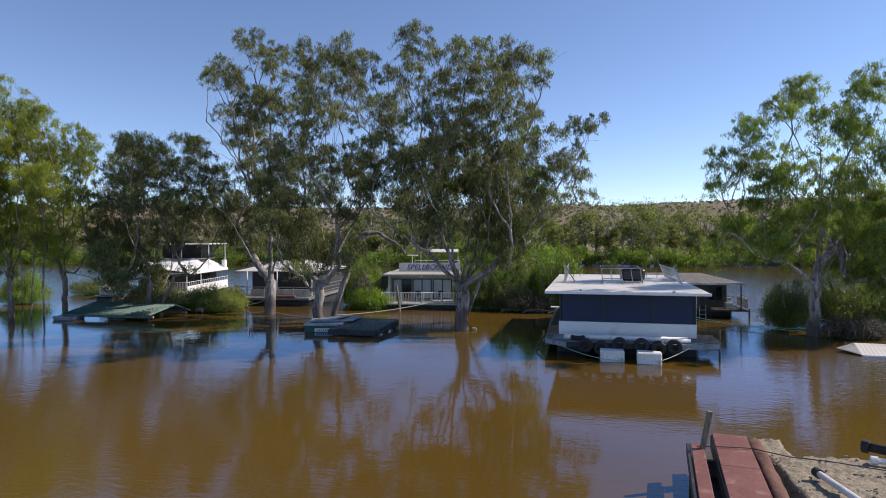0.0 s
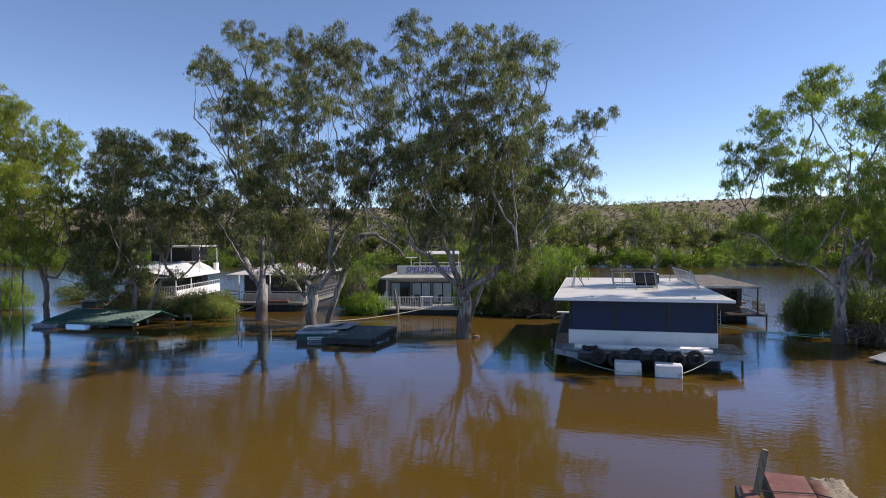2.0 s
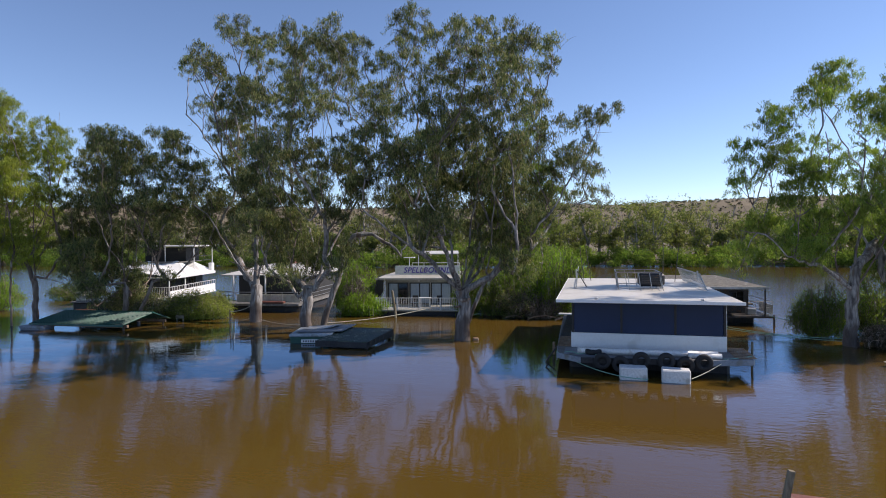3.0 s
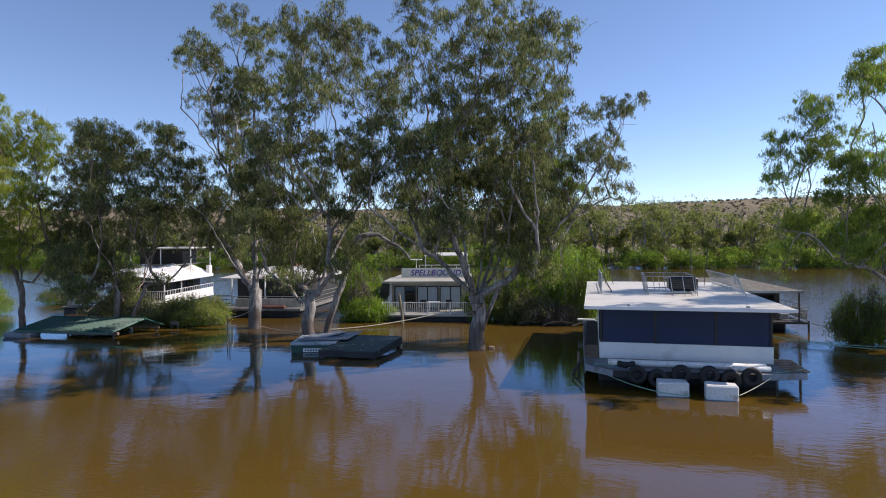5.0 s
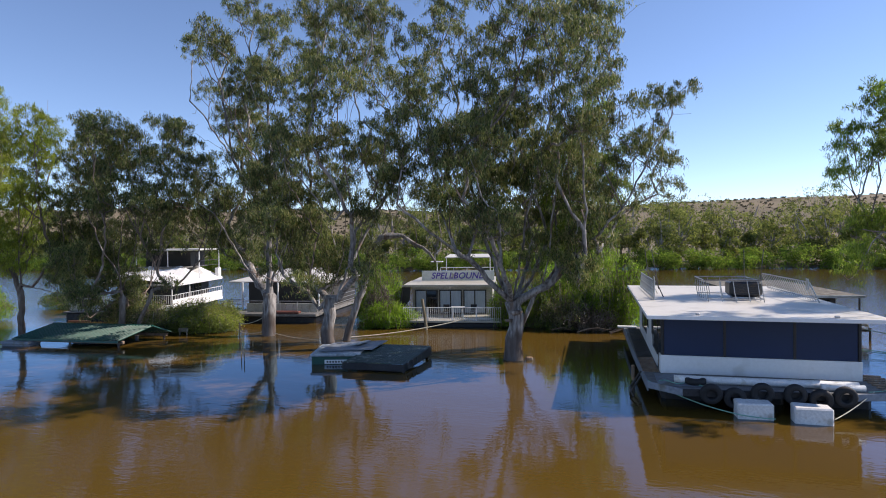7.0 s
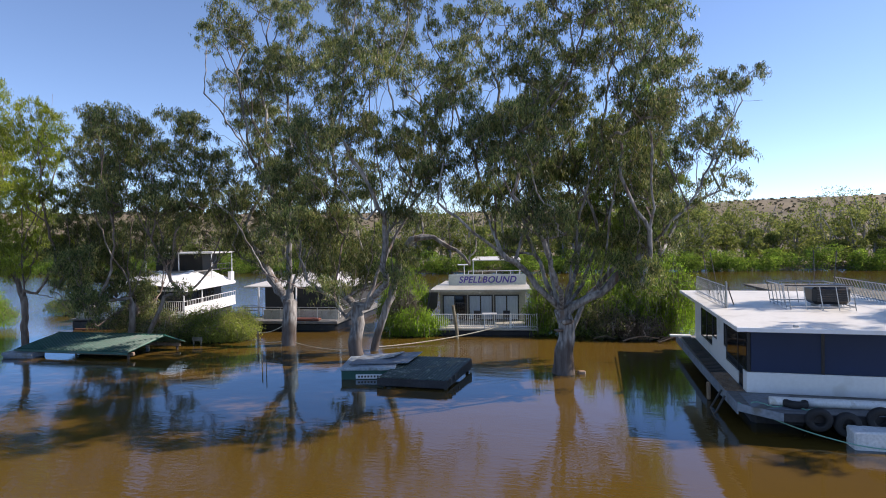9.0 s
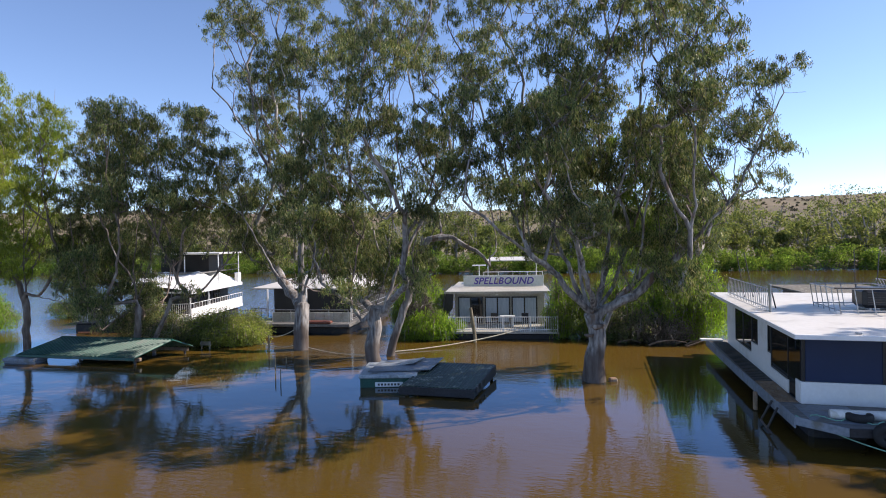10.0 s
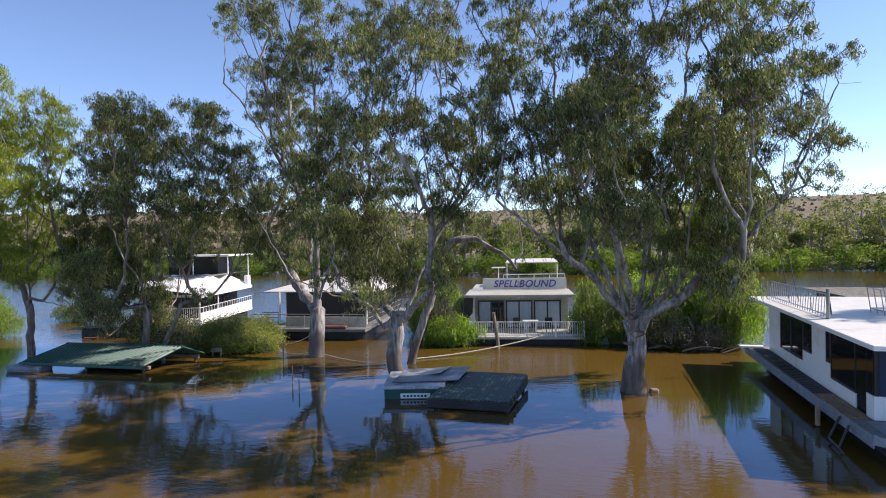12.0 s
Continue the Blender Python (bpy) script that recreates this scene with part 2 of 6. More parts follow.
GREEN_IRON = surface("green_roof_iron", (0.006, 0.050, 0.036), (0.015, 0.092, 0.064), 0.38, 0.0, coarse=0.8, fine=12, bump=0.08, wear_or_dapple=(0.06, 0.10, 0.085))
# pale patches put the sun dapple below the crowns into the iron's colour
TEAL_IRON = surface("dappled_green_iron", (0.008, 0.024, 0.018), (0.028, 0.062, 0.048), 0.6, 0.0, coarse=1.5, fine=9, bump=0.2, wear_or_dapple=(0.20, 0.22, 0.18), spread=0.2)
RED_STEEL = surface("red_oxide_steel", (0.14, 0.048, 0.034), (0.215, 0.080, 0.058), 0.6, 0.0, coarse=1.3, fine=14, bump=0.12, wear_or_dapple=(0.26, 0.14, 0.10))
RUST = surface("rusty_edge", (0.075, 0.032, 0.02), (0.17, 0.075, 0.045), 0.9, coarse=5, fine=30, bump=0.6, wear_or_dapple=(0.13, 0.075, 0.05))
BLACK_FRAME = surface("black_window_edge", (0.010, 0.010, 0.012), (0.022, 0.022, 0.024), 0.4, coarse=3, fine=20, bump=0.0)
BLIND = surface("blue_blind_mesh", (0.010, 0.025, 0.072), (0.016, 0.034, 0.092), 0.4, coarse=0.5, fine=120, bump=0.04)
BLIND.node_tree.nodes["Principled BSDF"].inputs["Specular IOR Level"].default_value = 0.35
PALE_LID = surface("weathered_lid", (0.24, 0.29, 0.33), (0.46, 0.50, 0.53), 0.5, coarse=1.0, fine=12, bump=0.1, wear_or_dapple=(0.16, 0.18, 0.16))
BLUE_GREY = surface("blue_grey_deck_paint", (0.14, 0.165, 0.20), (0.25, 0.28, 0.32), 0.55, coarse=0.8, fine=10, bump=0.08, wear_or_dapple=(0.16, 0.15, 0.13))
CURTAIN = surface("pale_curtain", (0.29, 0.37, 0.47), (0.43, 0.51, 0.62), 0.35, coarse=1.0, fine=8, bump=0.05, stretch=(4, 4, 0.4))
DARK_GLASS = glass_material("dark_glass", (0.010, 0.012, 0.014), 0.05)
# near-black colour that stands in for the shade inside open cabins
INTERIOR_SHADE = surface("interior_shade", (0.02, 0.02, 0.02), (0.045, 0.042, 0.04), 0.8, bump=0)
PURPLE = surface("purple_letter_paint", (0.07, 0.045, 0.30), (0.11, 0.075, 0.40), 0.5, bump=0)
SIGN_WHITE = surface("sign_board", (0.50, 0.55, 0.52), (0.66, 0.70, 0.67), 0.5, coarse=0.8, fine=8, bump=0.04, wear_or_dapple=(0.40, 0.50, 0.42))


# ---- mesh helpers ----
class Build:
    """Collects vertices and faces of one mesh."""

    def __init__(self):
        self.v, self.f = [], []

    def add(self, verts, faces, m=None):
        k = len(self.v)
        self.v += [tuple(m @ Vector(p)) for p in verts] if m else [tuple(p) for p in verts]
        self.f += [tuple(k + i for i in f) for f in faces]
        return self

    def box(self, x0, x1, y0, y1, z0, z1, edge=0.012, m=None):
        """A box with chamfered edges."""
        e = min(edge, 0.3 * (x1 - x0), 0.3 * (y1 - y0), 0.3 * (z1 - z0))
        lo, hi = (x0, y0, z0), (x1, y1, z1)
        verts, at = [], {}
        for sx in (0, 1):
            for sy in (0, 1):
                for sz in (0, 1):
                    s = (sx, sy, sz)
                    for a in range(3):
                        p = [(hi[i] if s[i] else lo[i]) if i == a else (hi[i] - e if s[i] else lo[i] + e) for i in range(3)]
                        at[s, a] = len(verts)
                        verts.append(p)
        faces = []
        for a in range(3):
            b, c = (a + 1) % 3, (a + 2) % 3
            for side in (0, 1):
                ring = []
                for ub, uc in ((0, 0), (1, 0), (1, 1), (0, 1)):
                    s = [0, 0, 0]
                    s[a], s[b], s[c] = side, ub, uc
                    ring.append(at[tuple(s), a])
                faces.append(tuple(ring if side else ring[::-1]))
            for ub in (0, 1):
                for uc in (0, 1):
                    s0, s1 = [0, 0, 0], [0, 0, 0]
                    s0[b], s0[c], s1[b], s1[c], s1[a] = ub, uc, ub, uc, 1
                    q = (at[tuple(s0), b], at[tuple(s1), b], at[tuple(s1), c], at[tuple(s0), c])
                    faces.append(q if ub == uc else q[::-1])
        for sx in (0, 1):
            for sy in (0, 1):
                for sz in (0, 1):
                    t = tuple(at[(sx, sy, sz), a] for a in range(3))
                    faces.append(t if (sx + sy + sz) % 2 else t[::-1])
        return self.add(verts, faces, m)

    def tube(self, points, radius, sides=8, caps=True, m=None, lumps=0.0):
        """A round bar along points; radius a number or one for each point."""
        pts = [Vector(p) for p in points]
        rad = radius if isinstance(radius, (list, tuple, np.ndarray)) else [radius] * len(pts)
        verts, faces = [], []
        side = None
        for i, p in enumerate(pts):
            d = (pts[min(i + 1, len(pts) - 1)] - pts[max(i - 1, 0)]).normalized()
            if side is None:
                side = d.orthogonal().normalized()
            side = (side - d * side.dot(d)).normalized()
            other = d.cross(side)
            for k in range(sides):
                a = 2 * math.pi * k / sides
                out = side * math.cos(a) + other * math.sin(a)
                swell = 1 + lumps * (noise.noise(p * 0.9 + out * 1.1) + 0.6 * noise.noise(p * 2.3 + out * 2.5)) if lumps else 1
                verts.append(p + out * rad[i] * swell)
        for i in range(len(pts) - 1):
            for k in range(sides):
                n = (k + 1) % sides
                faces.append((i * sides + k, i * sides + n, (i + 1) * sides + n, (i + 1) * sides + k))
        if caps:
            faces.append(tuple(range(sides))[::-1])
            faces.append(tuple((len(pts) - 1) * sides + k for k in range(sides)))
        return self.add(verts, faces, m)

    def ring(self, centre, big, small, axis="y", sides=20, tube_sides=8, squash=1.0):
        """A tyre-like ring."""
        verts, faces = [], []
        for i in range(sides):
            a = 2 * math.pi * i / sides
            for k in range(tube_sides):
                b = 2 * math.pi * k / tube_sides
                r, h = big + small * math.cos(b), small * squash * math.sin(b)
                p = (r * math.cos(a), r * math.sin(a), h)
                p = (p[0], p[2], p[1]) if axis == "y" else p
                verts.append(Vector(p) + Vector(centre))
                n, l = (i + 1) % sides, (k + 1) % tube_sides
                faces.append((i * tube_sides + k, n * tube_sides + k, n * tube_sides + l, i * tube_sides + l))
        return self.add(verts, faces)

    def prism(self, outline, z0, z1, m=None):
        """An outline of (x, y) raised from z0 to z1."""
        n = len(outline)
        verts = [(x, y, z0) for x, y in outline] + [(x, y, z1) for x, y in outline]
        faces = [tuple(range(n))[::-1], tuple(range(n, 2 * n))]
        faces += [(i, (i + 1) % n, n + (i + 1) % n, n + i) for i in range(n)]
        return self.add(verts, faces, m)

    def slab(self, quad, thick, ribs=0, rib_height=0.03):
        """A sheet through four corners, with depth; ribs run from the first side to the third."""
        a, b, c, d = (Vector(p) for p in quad)
        up = (b - a).cross(d - a).normalized()
        cols = max(1, ribs * 4)
        verts, faces = [], []
        for i in range(cols + 1):
            s = i / cols
            lift = rib_height * (1.0 if ribs and i % 4 in (1, 2) else 0.0)
            lo, hi = a.lerp(b, s), d.lerp(c, s)
            verts += [lo + up * lift, hi + up * lift, lo + up * (lift - thick), hi + up * (lift - thick)]
        for i in range(cols):
            k, n = 4 * i, 4 * i + 4
            faces += [(k, n, n + 1, k + 1), (k + 2, k + 3, n + 3, n + 2), (k, k + 2, n + 2, n), (k + 1, n + 1, n + 3, k + 3)]
        e = 4 * cols
        faces += [(0, 1, 3, 2), (e, e + 2, e + 3, e + 1)]
        return self.add(verts, faces)

    def mesh(self, name, material, smooth=False):
        me = bpy.data.meshes.new(name)
        me.from_pydata(self.v, [], self.f)
        me.materials.append(material)
        if smooth:
            me.polygons.foreach_set("use_smooth", [True] * len(me.polygons))
        me.update()
        return me


def thing(name, m, label, category, group=""):
    """An empty at a thing's base, which holds its parts."""
    ob = new(name)
    ob.matrix_basis = m
    ob.empty_display_size = 0.2
    return tagged(ob, label, category, group)


def part(name, build, material, parent, label="", smooth=False):
    """ONE mesh under a thing or a part, in the thing's own coordinates."""
    ob = new(name, build.mesh(name, material, smooth))
    ob.parent = parent
    return tagged(ob, label)


def piece(name, mesh, parent, m):
    """A repeated piece that shares its mesh with its like."""
    ob = new(name, mesh)
    ob.parent = parent
    ob.matrix_basis = m
    return ob


def single(name, build, material, label, category, m=None, group="", kind="", smooth=False):
    """A thing of one mesh."""
    ob = new(name, build.mesh(name, material, smooth))
    if m:
        ob.matrix_basis = m
    return tagged(ob, label, category, group, kind)


def sag(a, b, drop, steps=14):
    """A hanging line between two points."""
    a, b = Vector(a), Vector(b)
    return [a.lerp(b, i / steps) - Vector((0, 0, drop * 4 * (i / steps) * (1 - i / steps))) for i in range(steps + 1)]


# ---- ground and water ----
def ground_height(x, y):
    """River bed, the far flood plain and the ring of low hills; dry land behind the start."""
    far = 116 + 6 * math.sin(x * 0.021 + 1.0) + 3 * math.sin(x * 0.06) + 0.0006 * x * x
    bank = min(1.0, max(0.0, (y - far + 2) / 7.0))
    z = -1.6 + 2.2 * bank * bank * (3 - 2 * bank)
    r = math.hypot(x, y)
    rise = min(1.0, max(0.0, (r - 300) / 380.0))
    wave = noise.noise((x * 0.004, y * 0.004, 0.3)) * 9 + noise.noise((x * 0.014, y * 0.014, 2.0)) * 3.5
    z += bank * (2.0 * min(1.0, max(0.0, (r - 130) / 150)) + (36.5 + wave) * rise * rise * (3 - 2 * rise))
    near = min(1.0, max(0.0, (-y - 6) / 10.0))
    return z + near * (3.2 + 0.6 * noise.noise((x * 0.05, y * 0.05, 0)))


def axis_steps(fine_to, step, far_to, grow):
    a = [i * step for i in range(int(fine_to / step) + 1)]
    while a[-1] < far_to:
        step *= grow
        a.append(a[-1] + step)
    return a


xs = axis_steps(240, 12, 2500, 1.12)
xs = [-v for v in xs[:0:-1]] + xs
ys = [-v for v in axis_steps(60, 10, 2200, 1.5)[:0:-1]] + axis_steps(900, 10, 2600, 1.2)
gb = Build()
gb.v = [(x, y, ground_height(x, y)) for y in ys for x in xs]
w = len(xs)
gb.f = [(j * w + i, j * w + i + 1, (j + 1) * w + i + 1, (j + 1) * w + i) for j in range(len(ys) - 1) for i in range(w - 1)]
single("ground", gb, EARTH, "dry brown earth and low scrubby hills behind the river", "ground", kind="structure", smooth=True)
wb = Build().add([(-700, -14, 0), (700, -14, 0), (700, 420, 0), (-700, 420, 0)], [(0, 1, 2, 3)])
single("water", wb, WATER, "muddy brown flood water with soft ripples and reflections", "water", kind="structure")


# ---- leaves, trees and shrubs ----
def leaf_mesh(name, centres, length, width, hang, rng, material, sides=4):
    """One pointed leaf blade at each centre, of four corners or of three. hang: how firmly the blades point down."""
    n = len(centres)
    axis = rng.normal(size=(n, 3)) * (1 - hang)
    axis[:, 2] -= hang * 1.4
    axis /= np.linalg.norm(axis, axis=1)[:, None] + 1e-9
    other = np.cross(axis, rng.normal(size=(n, 3)))
    other /= np.linalg.norm(other, axis=1)[:, None] + 1e-9
    ln = (length * rng.uniform(0.6, 1.25, n))[:, None]
    wd = (width * rng.uniform(0.7, 1.3, n))[:, None]
    c = np.asarray(centres)
    bend = np.cross(axis, other) * wd * 0.25
    corners = [c - axis * ln * 0.5 + other * wd * (0.5 if sides == 3 else 0.0), c + other * wd * 0.5 - axis * ln * 0.08 + bend, c + axis * ln * 0.5, c - other * wd * 0.5 - axis * ln * (0.5 if sides == 3 else 0.08) + bend]
    if sides == 3:
        corners.pop(1)
    v = np.stack(corners, 1).reshape(-1, 3)
    me = bpy.data.meshes.new(name)
    me.vertices.add(sides * n)
    me.vertices.foreach_set("co", v.astype(np.float32).ravel())
    me.loops.add(sides * n)
    me.loops.foreach_set("vertex_index", np.arange(sides * n, dtype=np.int32))
    me.polygons.add(n)
    me.polygons.foreach_set("loop_start", np.arange(0, sides * n, sides, dtype=np.int32))
    me.materials.append(material)
    me.update(calc_edges=True)
    return me


class Wood:
    """The branching skeleton of a tree."""

    def __init__(self, rng):
        self.p, self.up, self.n, self.rng, self.stem_ends = np.zeros((60000, 3)), [], 0, rng, set()

    def node(self, q, parent):
        self.p[self.n] = q
        self.up.append(parent)
        self.n += 1
        return self.n - 1

    def path(self, start, points, wobble=0.05, step=0.4):
        """Adds nodes from the node start through points; returns the last."""
        at = start
        for q in points:
            q = np.array(q, float)
            if at is None:
                at = self.node(q, -1)
                continue
            a = self.p[at].copy()
            n = max(1, int(np.linalg.norm(q - a) / step))
            for i in range(1, n + 1):
                w = a + (q - a) * i / n
                if i < n:
                    w = w + self.rng.normal(size=3) * wobble
                at = self.node(w, at)
        return at

    def nearest(self, q, low=1.2, first=0, steep=0.45):
        """The node that a branch towards q would leave from: near it and below it."""
        p = self.p[:self.n]
        d = np.linalg.norm(p - q, axis=1) + low * np.maximum(0, p[:, 2] - q[2] + steep * np.linalg.norm(p[:, :2] - q[:2], axis=1))
        d[:first] += 100
        d += 3.0 * np.maximum(0, 2.6 - p[:, 2])
        return int(np.argmin(d))

    def branch(self, q, arch=0.18, wobble=0.06, step=0.4, low=1.2, first=0, steep=0.45):
        """A curved branch from the best node to q."""
        s = self.nearest(q, low, first, steep)
        a = self.p[s].copy()
        d = np.linalg.norm(q - a)
        mid = (a + q) / 2 + np.array((0, 0, -arch * d)) * (1 if q[2] > a[2] + 0.5 * d else -1) + self.rng.normal(size=3) * 0.045 * d
        n = max(2, int(d / step))
        at = s
        for i in range(1, n + 1):
            t = i / n
            w = (1 - t) ** 2 * a + 2 * t * (1 - t) * mid + t * t * q
            if i < n:
                w = w + self.rng.normal(size=3) * wobble
            at = self.node(w, at)
        return at

    def radii(self, base, tip=0.008, power=2.0):
        n = self.n
        s = np.zeros(n)
        kids = [[] for _ in range(n)]
        for i in range(1, n):
            kids[self.up[i]].append(i)
        for i in range(n - 1, -1, -1):
            s[i] = max(s[i], tip ** power) + (0.037 ** power if i in self.stem_ends else 0)
            if i:
                s[self.up[i]] += s[i]
        r = s ** (1 / power)
        g = math.log(base / tip) / math.log(r[0] / tip)
        r = tip * (r / tip) ** g
        mid = np.log(r / tip) / math.log(base / tip)
        r *= 1 - 1.3 * mid * (1 - mid)
        for i in range(1, n):
            r[i] = min(r[i], r[self.up[i]] * 0.99)
        return r, kids


def tree(name, base, stems, clumps, trunk_radius, label, leaf, bark, leaves=30, tips=10, seed=1, fill=0.95, leaf_size=(0.19, 0.034), hang=0.6, turn=15.6, group="", dead=(), flare=1.2, scars=(), deep=1.0):
    """A gum tree: stems given, limbs grown to each clump of the crown, twigs and hanging leaves in the clumps.
    stems and clumps are local: to the right, away and up."""
    rng = np.random.default_rng(seed)
    root = thing(name, pose(base[0], base[1], 0, 0, 0, turn), label, "tree", group)
    wood = Wood(rng)
    first = stems[0]
    wood.path(None, [(first[0][0], first[0][1], -1.2)] + [tuple(q) for q in first], 0.03)
    for s in stems[1:]:
        if abs(s[0][2]) < 0.5:
            wood.path(wood.node((s[0][0], s[0][1], -1.2), 0), s, 0.03)
        else:
            wood.path(wood.nearest(np.array(s[0]), 0.0), s[1:], 0.04)
        wood.stem_ends.add(wood.n - 1)
    for q in dead:
        wood.branch(np.array(q, float), 0.1, 0.09, 0.35)
    order = sorted(clumps, key=lambda c: math.hypot(c[0], c[1]) * 0.5 + c[2])
    spots, tufts = [], []
    tallest = max(c[2] for c in clumps)
    for u, d, z, r in order:
        more = d * (deep - 1) * min(1.0, max(0.0, (z - 6) / 5))
        k = 1 + more / 28
        c = np.array((u * k, d + more, 5.6 + (z - 5.6) * k))
        wood.branch(c - np.array((0, 0, r * 0.4)), 0.05, 0.04, 0.45, 2.2, 4, 2.0)
        # leaders rise beside it from low on the stems
        for k in range(2 if r > 0.75 else 1):
            wood.branch(c + rng.normal(size=3) * r * 0.45, 0.04, 0.03, 0.45, 2.6, 4, 2.6)
        thick = fill * (1.2 if z < 0.62 * tallest else 0.95)
        for sub in range(max(3, round(thick * (1.02 * r / 0.62) ** 3))):
            v = rng.normal(size=3)
            v /= np.linalg.norm(v)
            sc = c + v * 1.02 * r * rng.uniform(0.1, 1.0) ** 0.4 * (1, 1.15, 0.95)
            if tufts and min(np.linalg.norm(sc - q) for q in tufts) < 0.46:
                continue
            tufts.append(sc)
    tufts.sort(key=lambda q: q[2] + 0.4 * math.hypot(q[0], q[1]))
    for sc in tufts:
        sr = rng.uniform(0.36, 0.80)
        wood.branch(sc - np.array((0, 0, sr * 0.6)), 0.05, 0.03, 0.4, 1.5, 4, 1.5)
        first_node = max(4, wood.n - 6)
        for k in range(max(4, int(tips * (sr / 0.65) ** 1.8))):
            # twigs fan out into the upper shell of the tuft, a few hang below it
            v = rng.normal(size=3)
            v /= np.linalg.norm(v)
            v[2] = abs(v[2]) * 0.75 if k % 5 else v[2] * 0.9 - 0.2
            q = sc + v * sr * rng.uniform(0.45, 1.0) ** 0.6
            wood.branch(q, 0.04, 0.02, 0.35, 0.5, first_node if k % 4 else 4)
            spots.append(q)
    r, kids = wood.radii(trunk_radius)
    P = wood.p[:wood.n]
    flared = [r[i] * (1 + (flare - 1) * max(0.0, 1 - max(0.0, P[i][2]) / 1.6)) for i in range(len(P))]

    def tubes(build, start, parent_node):
        """The branch from start and all that grows from it, as tubes."""
        stack = [(start, parent_node)]
        while stack:
            s, before = stack.pop()
            line = [] if before is None else [before]
            i = s
            while True:
                line.append(i)
                k = kids[i]
                if not k:
                    break
                k = sorted(k, key=lambda j: -r[j])
                stack += [(j, i) for j in k[1:] if j not in cut]
                if k[0] in cut:
                    break
                i = k[0]
            if len(line) < 2:
                continue
            big = r[line[min(1, len(line) - 1)]]
            rad = [flared[j] for j in line]
            if before is not None:
                rad[0] = min(rad[0], rad[1] * 1.15)
            (twigs if big < 0.045 else build).tube([P[j] for j in line], rad, 16 if big > 0.12 else 8 if big > 0.04 else 4 if big > 0.018 else 3, False, None, 0.3 if big > 0.06 else 0.0)
        return build
    twigs = Build()
    cut = set()
    main, i = [0], 0
    while kids[i]:
        i = max(kids[i], key=lambda j: r[j])
        main.append(i)
    onstem = set(main)
    limbs = [(j, i) for i in main for j in kids[i] if j not in onstem and r[j] > 0.055]
    cut = {j for j, _ in limbs}
    part("trunk", tubes(Build(), 0, None), bark, root, smooth=True)
    for j, i in limbs:
        part("limb", tubes(Build(), j, i), bark, root, smooth=True)
    part("fine_branching", twigs, GUM_TWIG, root, "fine dark twigs")["kind"] = "stuff"
    # sprays of leaves that hang from each twig's end
    spots = np.array(spots)
    many = len(spots) * leaves
    out = rng.normal(size=(len(spots), 3)) * (0.22, 0.22, 0.10) - (0, 0, 0.22)
    ball = rng.normal(size=(many, 3))
    ball *= (rng.uniform(0, 1, many) ** 0.5 / np.linalg.norm(ball, axis=1))[:, None]
    along = rng.uniform(-0.25, 1.0, many)[:, None]
    centres = np.repeat(spots, leaves, 0) + np.repeat(out, leaves, 0) * along + ball * np.repeat(rng.uniform(0.10, 0.27, len(spots)), leaves)[:, None]
    crown = new("crown", leaf_mesh("crown", centres, leaf_size[0], leaf_size[1], hang, rng, leaf, 3))
    crown.parent = root
    for u, z, w, h in scars:
        scar = Build()
        scar.tube([(u - w, -0.12, z - h * 0.3), (u - w * 0.4, -trunk_radius * 1.02, z - h * 0.1), (u + w * 0.3, -trunk_radius * 1.05, z + h * 0.1), (u + w, -0.15, z)], [0.03, h, h * 0.8, 0.03], 9, True, None, 0.5)
        part("bark_scar", scar, DARK_BARK, root, "dark red-brown scar at the fork", True)
    return root


